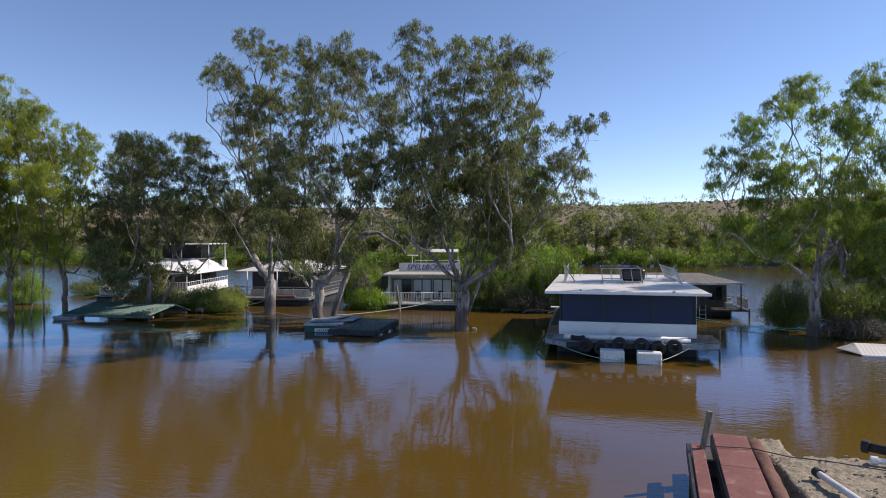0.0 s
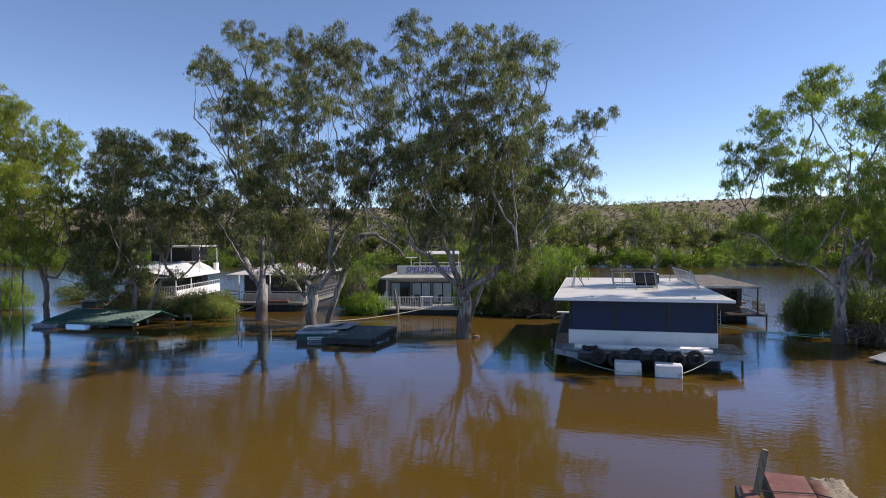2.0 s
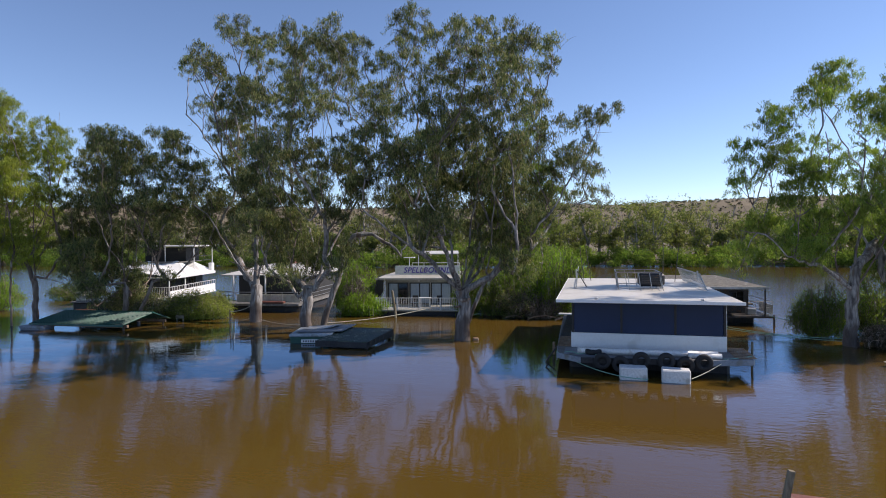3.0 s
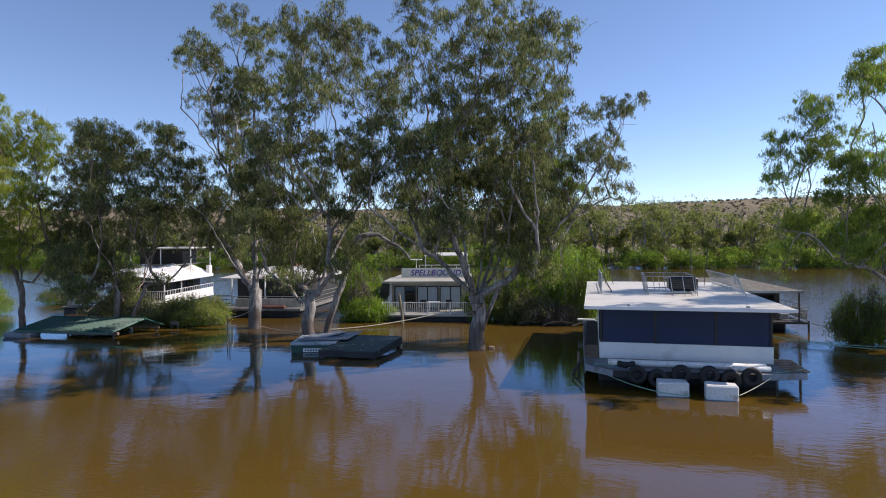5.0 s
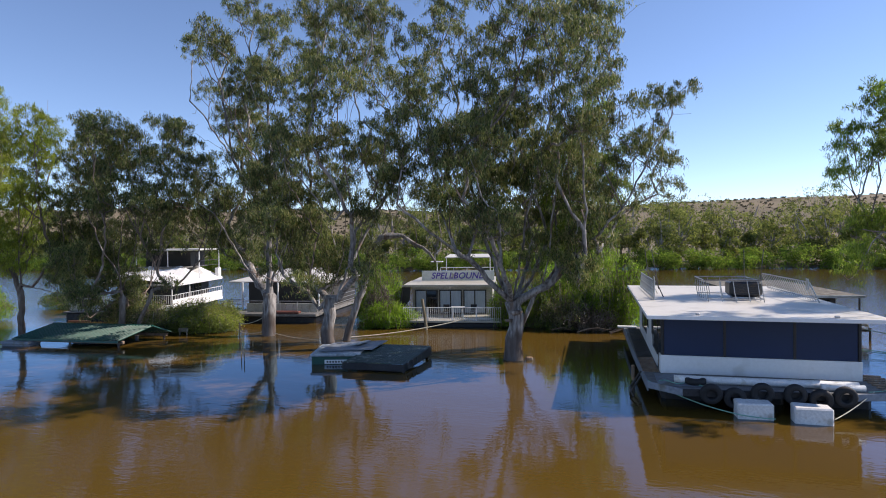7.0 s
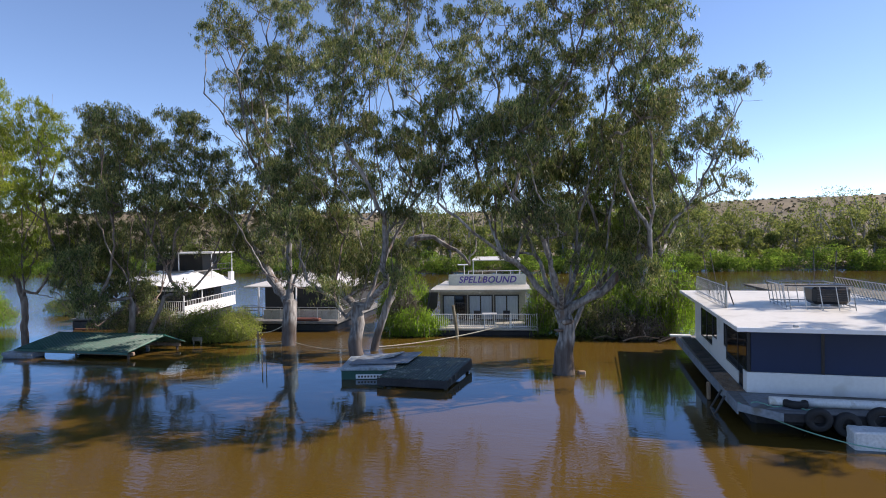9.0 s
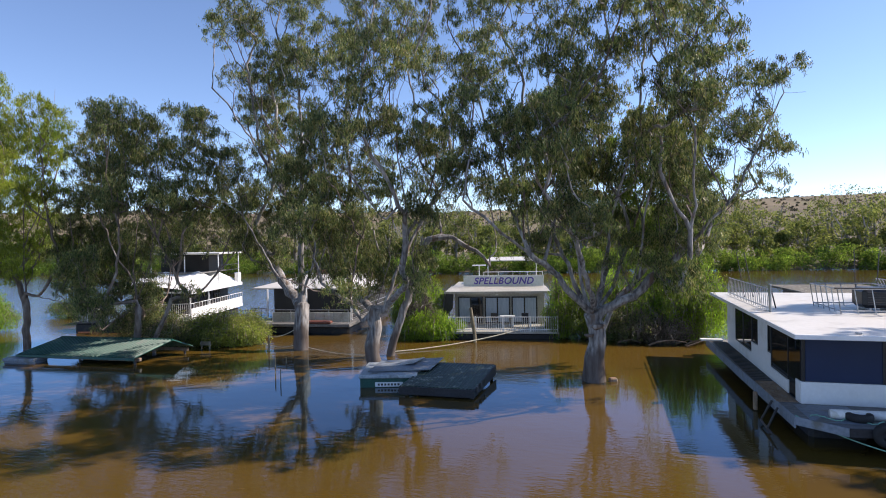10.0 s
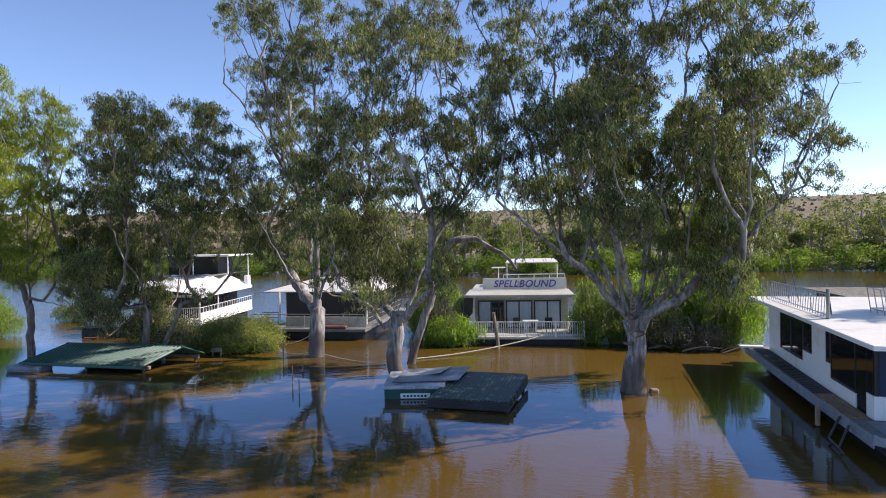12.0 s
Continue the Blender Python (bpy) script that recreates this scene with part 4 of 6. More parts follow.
    P("painted_emblem", Build().slab([(2.07, 5.283, 2.9), (2.2, 5.283, 2.85), (2.58, 5.283, 3.25), (2.43, 5.283, 3.3)], 0.006).slab([(2.2, 5.281, 3.25), (2.1, 5.281, 3.15), (2.46, 5.281, 2.81), (2.56, 5.281, 2.89)], 0.006), CREAM, board).location.x -= 0.40
    railing(boat, (0.9, 5.7, 2.66), (4.8, 5.7, 2.66), 0.95, 0.9, WHITE_PAINT, 2, 0.018)
    P("upper_awning", Build().slab([(1.0, 8.0, 4.30), (4.6, 8.0, 4.30), (4.4, 10.0, 4.50), (1.2, 10.0, 4.50)], 0.06), ROOF_WHITE, None, "white upper deck awning")
    P("upper_shelf", Build().box(0.1, 1.0, 6.2, 6.8, 4.0, 4.06), WHITE_PAINT)
    for x, y in ((1.1, 8.1), (4.5, 8.1), (0.55, 6.5)):
        P("awning_post", Build().tube([(x, y, 2.66), (x, y, 4.27 if y > 7 else 4.0)], 0.03, 6), WHITE_PAINT)
    P("deck_table", Build().box(2.0, 2.9, 1.5, 2.0, 1.14, 1.18).box(2.1, 2.16, 1.7, 1.76, 0.46, 1.14).box(2.74, 2.8, 1.7, 1.76, 0.46, 1.14), WHITE_PAINT)
    for x in (1.45, 3.3):
        P("deck_chair", Build().box(x, x + 0.42, 1.55, 1.95, 0.84, 0.9).box(x, x + 0.42, 1.93, 1.98, 0.9, 1.3).box(x + 0.02, x + 0.06, 1.57, 1.61, 0.46, 0.84).box(x + 0.36, x + 0.40, 1.57, 1.61, 0.46, 0.84), BLACK_FRAME)


cream_houseboat()
single("mooring_pile", Build().tube([(0.02, 0, -1.5), (0.0, 0, 0.3), (-0.22, 0.0, 1.95)], [0.10, 0.10, 0.085], 9), OLD_POST, "leaning rusty brown mooring pile in the water", "post", pose(-12.7, 45.6, 0, 0, 0, 9))
single("mooring_rope", Build().tube(sag((-10.4, 46.4, 0.62), (-16.2, 41.9, 0.05), 0.16), 0.03, 6, False), ROPE, "thick slack mooring rope over the water", "rope")


# ---- the houseboat with the white hipped awning ----
def awning_houseboat():
    boat = thing("houseboat", pose(-26.7, 46.2, 0, 0, 0, 6), "houseboat with a white hipped awning roof, cream deck panels and a shade-coloured cabin", "houseboat")
    P = lambda n, b, m, parent=None, label="": part(n, b, m, parent or boat, label)
    P("pontoon", Build().box(-0.6, 5.6, 0.5, 11.0, -0.5, 0.45, 0.1), HULL)
    P("deck", Build().box(-0.7, 5.8, 0.0, 11.2, 0.48, 0.68), GREY_DECK)
    P("deck_skirt", Build().box(-0.72, 5.82, -0.04, 0.0, 0.50, 0.66), GREY_DECK)
    for k in range(9):
        P("deck_panel", Build().box(0.5 + k * 0.58, 1.06 + k * 0.58, 0.55, 0.60, 0.72, 1.35, 0.01), CREAM)
    P("top_rail", Build().tube([(-0.6, 0.1, 1.55), (5.7, 0.1, 1.55)], 0.025, 6), GALV)
    for k in range(6):
        P("rail_post", Build().tube([(-0.6 + k * 1.26, 0.1, 0.68), (-0.6 + k * 1.26, 0.1, 1.55)], 0.022, 6), GALV)
    # solid block coloured as the shade below the roof
    P("cabin", Build().box(-0.2, 5.2, 2.2, 10.5, 0.68, 2.72, 0.02), INTERIOR_SHADE)
    for x in (-0.55, 2.2, 5.3):
        P("roof_post", Build().box(x - 0.05, x + 0.05, 1.9, 2.0, 0.68, 2.74), WHITE_PAINT)
    P("roof", Build().add([(-2.0, 2.6, 2.74), (5.7, 2.0, 2.74), (5.7, 11.0, 2.74), (-2.0, 11.0, 2.74), (0.9, 5.4, 3.5), (3.4, 5.4, 3.5), (3.4, 9.0, 3.5), (0.9, 9.0, 3.5), (-2.0, 2.6, 2.64), (5.7, 2.0, 2.64), (5.7, 11.0, 2.64), (-2.0, 11.0, 2.64)],
      [(0, 1, 5, 4), (1, 2, 6, 5), (2, 3, 7, 6), (3, 0, 4, 7), (4, 5, 6, 7), (0, 8, 9, 1), (1, 9, 10, 2), (2, 10, 11, 3), (3, 11, 8, 0), (8, 11, 10, 9)]), ROOF_WHITE, None, "white hipped awning roof")
    P("roof_box", Build().box(1.6, 2.9, 6.0, 7.2, 3.5, 3.78, 0.05), RED_STEEL, None, "faded red roof box")
    # wall darkened with the same painted shade
    P("starboard_wall", Build().box(5.22, 5.3, 2.2, 10.5, 0.68, 2.64), INTERIOR_SHADE)
    for k in range(3):
        P("side_rail", Build().tube([(5.78, 0.2, 0.95 + k * 0.3), (5.78, 9.0, 0.95 + k * 0.3)], 0.018, 5), GALV)
    P("side_landing", Build().box(-1.9, -0.72, 1.0, 2.2, 0.55, 0.66), GREY_DECK)
    railing(boat, (-1.9, 1.0, 0.66), (-0.75, 1.0, 0.66), 0.75, 0.38, DARK_STEEL, 3, 0.016)
    railing(boat, (-1.9, 2.2, 0.66), (-0.75, 2.2, 0.66), 0.75, 0.38, DARK_STEEL, 3, 0.016)
    P("canoe", Build().box(2.6, 4.6, -0.02, 0.4, 0.69, 0.86, 0.08), RED_STEEL, None, "faded red upturned hull on the deck")


awning_houseboat()


# ---- the white two-deck houseboat ----
def two_deck_houseboat():
    boat = thing("houseboat", pose(-32.6, 46.9, 0, 0, 0, 13.7), "white two-deck houseboat with canvas awnings and white railings", "houseboat")
    P = lambda n, b, m, parent=None, label="": part(n, b, m, parent or boat, label)
    P("hull", Build().box(-5.2, -0.2, 0.6, 9.0, -0.5, 0.62, 0.15), HULL)
    P("deck", Build().box(-5.6, 0.0, 0.0, 9.4, 0.64, 0.84), WHITE_PAINT)
    P("side_board", Build().box(-0.02, 0.02, 0.1, 9.2, 0.86, 1.45, 0.008), WHITE_PAINT)
    railing(boat, (0.0, 0.05, 0.84), (0.0, 9.3, 0.84), 0.95, 0.45, WHITE_PAINT, 2, 0.018)
    railing(boat, (-5.5, 0.05, 0.84), (0.0, 0.05, 0.84), 0.95, 0.14, WHITE_PAINT, 2, 0.014)
    # solid block coloured as the shade of the open lower deck
    P("cabin", Build().box(-5.0, -0.9, 2.4, 8.6, 0.84, 2.5, 0.03), INTERIOR_SHADE)
    for a in (4.0, 5.7):
        window(boat, a, a + 1.3, 1.3, 2.3, -0.86, DARK_GLASS, 2, 0.05, "y")
    for x, y in ((-0.15, 0.3), (-0.15, 3.2), (-5.3, 0.3), (-2.6, 0.3)):
        P("deck_post", Build().box(x - 0.04, x + 0.04, y - 0.04, y + 0.04, 0.84, 2.5), WHITE_PAINT)
    P("lower_roof", Build().box(-5.7, 0.1, -0.1, 9.2, 2.5, 2.62, 0.02), ROOF_WHITE)
    # canvas roofs with pitched peaks, one behind the other along the side
    for y0, y1, peak in ((0.0, 3.1, 3.55), (3.1, 6.2, 3.80), (6.2, 9.1, 3.70)):
        ym = (y0 + y1) / 2
        P("canvas", Build().add([(-5.5, y0, 2.66), (0.08, y0, 2.66), (0.08, y1, 2.66), (-5.5, y1, 2.66), (-4.1, ym, peak), (-1.5, ym, peak), (-2.8, ym, peak - 0.22), (-0.7, ym, 3.02), (-2.8, y0, 3.05), (-2.8, y1, 3.05)],
          [(0, 8, 4), (8, 6, 4), (8, 5, 6), (8, 1, 5), (1, 7, 5), (1, 2, 7), (7, 2, 5), (2, 9, 5), (9, 6, 5), (9, 4, 6), (9, 3, 4), (3, 0, 4), (0, 3, 9, 2, 1, 8)]), WHITE_PAINT, None, "white canvas awning with pitched peaks")
    P("canvas_valance", Build().box(0.08, 0.11, 0.0, 9.1, 2.44, 2.67, 0.01), WHITE_PAINT)
    P("upper_deck_floor", Build().box(-5.4, -1.2, 4.4, 9.1, 3.62, 3.70), GREY_DECK)
    # solid block coloured as the shade under the upper roof
    P("upper_room", Build().box(-5.2, -1.4, 6.2, 9.0, 3.70, 4.95, 0.02), INTERIOR_SHADE)
    P("upper_panel", Build().box(-0.25, 0.05, 8.4, 9.0, 2.70, 3.45, 0.02), WHITE_PAINT)
    railing(boat, (-0.1, 4.9, 3.70), (-0.1, 8.9, 3.70), 0.5, 0.5, DARK_STEEL, 2, 0.014)
    for x, y in ((-0.1, 4.9), (-0.1, 8.9), (-5.3, 4.9), (-2.7, 4.9)):
        P("upper_post", Build().box(x - 0.035, x + 0.035, y - 0.035, y + 0.035, 2.63, 5.05), WHITE_PAINT)
    P("upper_roof", Build().box(-5.6, 0.15, 4.5, 9.3, 5.05, 5.17, 0.02), ROOF_WHITE)


two_deck_houseboat()


def far_pontoon():
    boat = thing("pontoon_boat", pose(-40.6, 45.2, 0, 0, 0, 14), "small white pontoon boat with a low cabin and railing", "boat")
    P = lambda n, b, m, parent=None, label="": part(n, b, m, parent or boat, label)
    P("hull", Build().box(0.0, 3.2, 0.0, 5.0, -0.4, 0.55, 0.1), HULL)
    P("deck", Build().box(-0.1, 3.3, -0.1, 5.1, 0.55, 0.66), GREY_DECK)
    P("cabin", Build().box(0.1, 0.8, 0.3, 1.6, 0.66, 1.45, 0.05), CREAM)
    railing(boat, (0.9, 0.0, 0.66), (3.2, 0.0, 0.66), 0.95, 0.2, WHITE_PAINT, 2)
    P("mooring_frame", Build().tube([(1.3, -1.6, -0.3), (2.4, -1.2, 0.5)], 0.05, 6).tube([(1.3, -1.6, 0.15), (2.7, -1.3, 0.1)], 0.06, 6), RUST, None, "rusty landing frame")


far_pontoon()


# ---- drowned shed roof, green iron ----
def drowned_shed():
    shed = thing("drowned_shed", pose(-31.0, 37.6, 0, 0, 0, 2), "dark green corrugated gable roof of a flooded shed, streaked with light", "shed")
    P = lambda n, b, m, parent=None, label="": part(n, b, m, parent or shed, label)
    e, rz = 0.38, 0.92
    n = 11
    for k in range(n):
        x0, x1 = -3.3 + k * 6.9 / n, -3.3 + (k + 1) * 6.9 / n
        s0, s1 = x0 + 0.5, x1 + 0.5
        P("roof_sheet", Build().slab([(x0, -1.35, e), (x1 + 0.02, -1.35, e), (s1 + 0.02, 0.75, rz), (s0, 0.75, rz)], 0.015, 3, 0.06), GREEN_IRON)
        P("roof_sheet", Build().slab([(s0, 0.75, rz), (s1 + 0.02, 0.75, rz), (s1 + 0.32, 2.0, e), (s0 + 0.3, 2.0, e)], 0.015, 3, 0.06), GREEN_IRON)
    P("ridge_cap", Build().tube([(-2.8, 0.75, rz + 0.02), (4.1, 0.75, rz + 0.02)], 0.06, 6), GREEN_IRON)
    P("gutter", Build().box(-3.35, 3.65, -1.45, -1.36, e - 0.10, e + 0.02, 0.01), GREEN_IRON)
    P("beam", Build().box(-3.1, 3.7, -1.1, -0.95, 0.18, 0.34), TIMBER)
    P("beam", Build().box(-2.6, 4.2, 1.75, 1.88, 0.18, 0.34), TIMBER)
    for x in (-2.9, 0.2, 3.4):
        P("shed_post", Build().box(x - 0.05, x + 0.05, -1.1, -1.0, -1.5, 0.3), DARK_STEEL)
    for x in (-1.0, 4.0):
        P("shed_post", Build().box(x - 0.05, x + 0.05, 1.75, 1.85, -1.5, 0.3), DARK_STEEL)


drowned_shed()
single("drowned_platform", Build().box(-0.7, 1.1, -0.5, 0.4, 0.10, 0.26, 0.02).box(-0.7, 1.1, -0.4, 0.35, -0.4, 0.10), BLUE_GREY, "blue-grey edge of a small drowned platform beside the green roof", "platform", pose(-34.0, 36.2, 0, 0, 0, 5))
single("drowned_fence", Build().box(-0.3, 0.3, -0.03, 0.03, 0.2, 0.42).box(-0.25, -0.19, -0.05, 0.05, -0.8, 0.46).box(0.19, 0.25, -0.05, 0.05, -0.8, 0.46), OLD_POST, "pale weathered boards beside the bush", "fence", pose(-26.9, 41.0, 0, 0, 0, 12))


# ---- drowned roof and cover in the middle ----
def drowned_roof():
    roof = thing("drowned_roof", pose(-11.4, 35.8, 0, 0, 0, 0), "flat green iron roof with painted sun dapple just above the flood water", "roof")
    n = 5
    for k in range(n):
        x0, x1 = -1.62 + k * 2.78 / n, -1.62 + (k + 1) * 2.78 / n
        part("roof_sheet", Build().slab([(x0, -1.85, 0.37), (x1 + 0.02, -1.85, 0.37), (x1 + 0.15, 1.75, 0.52), (x0 + 0.13, 1.75, 0.52)], 0.02, 4, 0.02), TEAL_IRON, roof)
    # near-black boards put the shadow under the roof edge into their colour
    part("fascia", Build().box(-1.65, 1.2, -1.92, -1.86, 0.06, 0.36, 0.01), HULL, roof)
    part("fascia", Build().slab([(1.2, -1.9, 0.06), (1.36, 1.75, 0.12), (1.36, 1.75, 0.5), (1.2, -1.9, 0.36)], 0.05), HULL, roof)
    for k in range(6):
        part("batten", Build().box(1.20, 1.30, -1.6 + k * 0.6, -1.5 + k * 0.6, 0.2, 0.40), DARK_STEEL, roof)
    for x, y in ((-1.4, -1.7), (1.1, -1.7), (1.2, 1.5), (-1.3, 1.5)):
        part("roof_post", Build().box(x - 0.06, x + 0.06, y - 0.06, y + 0.06, -1.5, 0.3), DARK_STEEL, roof)


def drowned_tank():
    tank = thing("covered_tank", pose(-14.1, 36.0, 0, 0, 0, 14), "low teal tank with a white lid, half drowned", "tank")
    part("body", Build().box(-1.15, 1.0, -1.0, 1.35, -0.6, 0.36, 0.02), GREEN_IRON, tank, "dark teal side")
    part("lid", Build().box(-1.2, 1.1, -1.06, 1.45, 0.36, 0.50, 0.03), PALE_LID, tank, "weathered pale blue-grey lid")
    part("lid_sheet", Build().slab([(-0.9, -0.6, 0.56), (1.6, -0.5, 0.58), (2.1, 1.5, 0.66), (-0.6, 1.4, 0.58)], 0.025), BLUE_GREY, tank, "grey-blue loose roof sheet")
    part("loose_sheet", Build().slab([(0.2, 0.3, 0.60), (0.9, 0.2, 0.72), (1.3, 1.2, 0.74), (0.6, 1.3, 0.64)], 0.03), GALV, tank)
    part("label_plate", Build().box(-0.55, 0.55, -1.02, -0.995, 0.03, 0.21, 0.004), WHITE_PAINT, tank, "white plate with illegible marks")
    for k in range(7):
        part("mark", Build().box(-0.45 + k * 0.13, -0.37 + k * 0.13, -1.03, -1.018, 0.08, 0.16, 0.002), DARK_STEEL, tank)


drowned_roof()
drowned_tank()


# ---- drowned white roof and dark pontoon at the eastern gum ----
def white_roof():
    r = thing("drowned_roof", pose(14.75, 34.7, 0, 0, 0, -4), "pale ribbed gable roof of a drowned shelter, low on the water", "roof")
    n = 7
    for k in range(n):
        x0, x1 = -1.6 + k * 6.0 / n, -1.6 + (k + 1) * 6.0 / n
        part("roof_sheet", Build().slab([(x0 + 0.45, -0.75, 0.06), (x1 + 0.45, -0.75, 0.06), (x1 + 0.65, 0.9, 0.34), (x0 + 0.65, 0.9, 0.34)], 0.02, 5, 0.005), ROOF_WHITE, r)
    part("roof_sheet", Build().slab([(-1.9, 0.1, 0.2), (-1.15, -0.75, 0.06), (-0.95, 0.9, 0.34), (-0.95, 0.92, 0.34)], 0.02), GALV, r)
    part("roof_sheet", Build().slab([(-0.95, 0.9, 0.34), (5.0, 0.9, 0.34), (5.0, 2.3, 0.1), (-0.95, 2.3, 0.1)], 0.02), ROOF_WHITE, r)
    part("fascia", Build().box(-1.15, 4.9, -0.82, -0.77, -0.2, 0.07), WHITE_PAINT, r)


white_roof()
single("dark_pontoon", Build().box(-0.5, 5.0, -1.0, 1.0, -0.4, 0.28, 0.05).box(-0.5, 5.0, -1.05, 1.05, 0.28, 0.36, 0.02), DARK_STEEL, "dark flat pontoon under the gum branches", "pontoon", pose(16.8, 41.0, 0, 0, 0, -6))


# ---- the gangway and rubble bank near the start ----
def gangway():
    g = thing("gangway", pose(4.65, 18.1, 0, 0, 0, -6), "red oxide steel gangway plates beside the rubble bank", "gangway")
    P = lambda n, b, m, label="": part(n, b, m, g, label)
    P("wide_plate", Build().box(-0.36, 0.36, -14.0, 0.05, 0.84, 0.90, 0.01), RED_STEEL)
    P("plate_seam", Build().box(-0.35, 0.35, -2.02, -2.0, 0.895, 0.904, 0.002), RUST)
    P("narrow_plate", Build().box(-0.86, -0.60, -14.0, -0.75, 0.82, 0.88, 0.01), RED_STEEL)
    P("side_beam", Build().box(-0.95, -0.87, -14.0, -0.7, 0.60, 0.84, 0.01), HULL)
    P("side_beam", Build().box(-0.40, -0.365, -14.0, 0.0, 0.55, 0.86, 0.01), HULL)
    # added black sheet that blocks light and darkens the gap between the plates
    P("shade_sheet", Build().box(-0.86, 0.36, -14.0, -0.7, 0.20, 0.26), HULL)
    part("rusty_bar", Build().tube([(0.53, -14.0 + 0.2 * k, 0.70) for k in range(71)], 0.17, 14, True, None, 0.3), RUST, g, "rusty rounded edge beam", True)
    for y in (-1.0, -4.0, -8.0):
        P("support", Build().box(-0.9, 0.3, y - 0.06, y + 0.06, -1.6, 0.62), DARK_STEEL)


gangway()
single("gangway_post", Build().tube([(-0.42, 0, -1.6), (0.19, 0, 1.70)], [0.07, 0.065], 4), OLD_POST, "grey square timber post leaning beside the gangway", "post", pose(3.87, 17.1, 0, 0, 0, 6))
single("tie_wire", Build().tube([(3.8, 17.1, 0.92), (4.3, 17.15, 0.93), (4.9, 17.2, 0.93), (5.6, 17.05, 0.86), (6.3, 16.9, 0.88), (7.4, 16.7, 0.84), (9, 16.5, 0.85)], 0.012, 5, False), DARK_STEEL, "dark wire tied across the gangway", "wire")


def rubble_height(x, y):
    edge = min(1.0, max(0.0, (x - 4.9 - 0.05 * (18 - y)) / 0.35))
    front = 18.95 if x < 5.85 else 17.95 + 0.12 * math.sin(x * 3)
    ahead = min(1.0, max(0.0, (front - y) / 0.35))
    z = 0.72 + 0.05 * noise.noise((x * 1.3, y * 1.3, 0)) + 0.03 * noise.noise((x * 4, y * 4, 3)) + 0.045 * noise.noise((x * 9, y * 9, 5)) + 0.04 * noise.noise((x * 21, y * 21, 7))
    return -1.4 + (z + 1.4) * edge * ahead


rb = Build()
nx, ny = 120, 150
rb.v = [(4.75 + i * 0.075 + (0 if i < 100 else (i - 100) * 0.4), 19.3 - j * 0.075 - (0 if j < 110 else (j - 110) * 0.5), 0) for j in range(ny) for i in range(nx)]
rb.v = [(x, y, rubble_height(x, y)) for x, y, _ in rb.v]
rb.f = [(j * nx + i, (j + 1) * nx + i, (j + 1) * nx + i + 1, j * nx + i + 1) for j in range(ny - 1) for i in range(nx - 1)]
single("rubble_bank", rb, RUBBLE, "crumbling concrete and earth bank beside the gangway", "bank", kind="structure", smooth=True)
stones = Build()
srng = np.random.default_rng(8)
for k in range(700):
    x, y = srng.uniform(5.2, 8.8), srng.uniform(12.5, 18.6)
    if y > 17.7 and x > 5.8:
        continue
    s = 0.008 + 0.026 * srng.uniform(0, 1) ** 3
    stones.box(-s, s, -s * 0.7, s * 0.7, -s * 0.6, s * 0.6, 0, pose(x, y, rubble_height(x, y) - s * 0.2, srng.uniform(-30, 30), srng.uniform(-30, 30), srng.uniform(0, 360)))
single("loose_stones", stones, RUBBLE, "loose chips of broken concrete on the bank", "stones", kind="stuff")


def flanged_pipe(m, length, radius, material, label, collar):
    p = thing("drain_pipe", m, label, "pipe", "bank pipes")
    part("tube", Build().tube([(0, 0, 0), (0, -length, 0)], radius, 14), material, p, smooth=True)
    part("collar", Build().tube([(0, 0.06, 0), (0, -0.07, 0)], radius * 1.45, 14), collar, p)
    return p


flanged_pipe(pose(5.86, 16.25, 0.86, 0, 0, 12), 4.0, 0.065, PVC, "white plastic pipe with a black collar on the bank", RUBBER)
flanged_pipe(pose(7.25, 17.3, 0.84, 0, 0, 78), 3.0, 0.06, PVC, "white plastic pipe lying across the bank", PVC)
flanged_pipe(pose(7.45, 18.2, 0.84, 0, 0, 55), 3.0, 0.10, RUBBER, "thick black rubber hose on the bank", RUBBER)

# posts in the water by the tall straight gum
for x, y, h, r in ((-19.7, 36.3, 0.75, 0.025), (-18.6, 34.9, 0.55, 0.02), (-22.9, 40.9, 0.9, 0.04), (-20.4, 38.4, 0.3, 0.03)):
    single("thin_stake", Build().tube([(0, 0, -1.5), (0.02, 0, h)], r, 6), OLD_POST, "thin dark stake standing in the flood water", "post", pose(x, y, 0), "stakes")
for a, b in (((-22.9, 40.9, 0.8), (-21.6, 41.6, 1.2)), ((-20.9, 41.5, 0.2), (-16.4, 40.0, 0.25)), ((-24.0, 42.3, 0.15), (-21.8, 41.8, 0.25))):
    single("mooring_rope", Build().tube(sag(a, b, 0.15), 0.02, 5, False), ROPE, "pale slack rope between trunk and stake", "rope", group="tree ropes")
single("marker_float", Build().box(-0.16, 0.16, -0.12, 0.12, -0.06, 0.14, 0.04), TIMBER, "small orange-brown float beside the big gum", "float", pose(-5.35, 37.75, 0, 0, 0, 20))


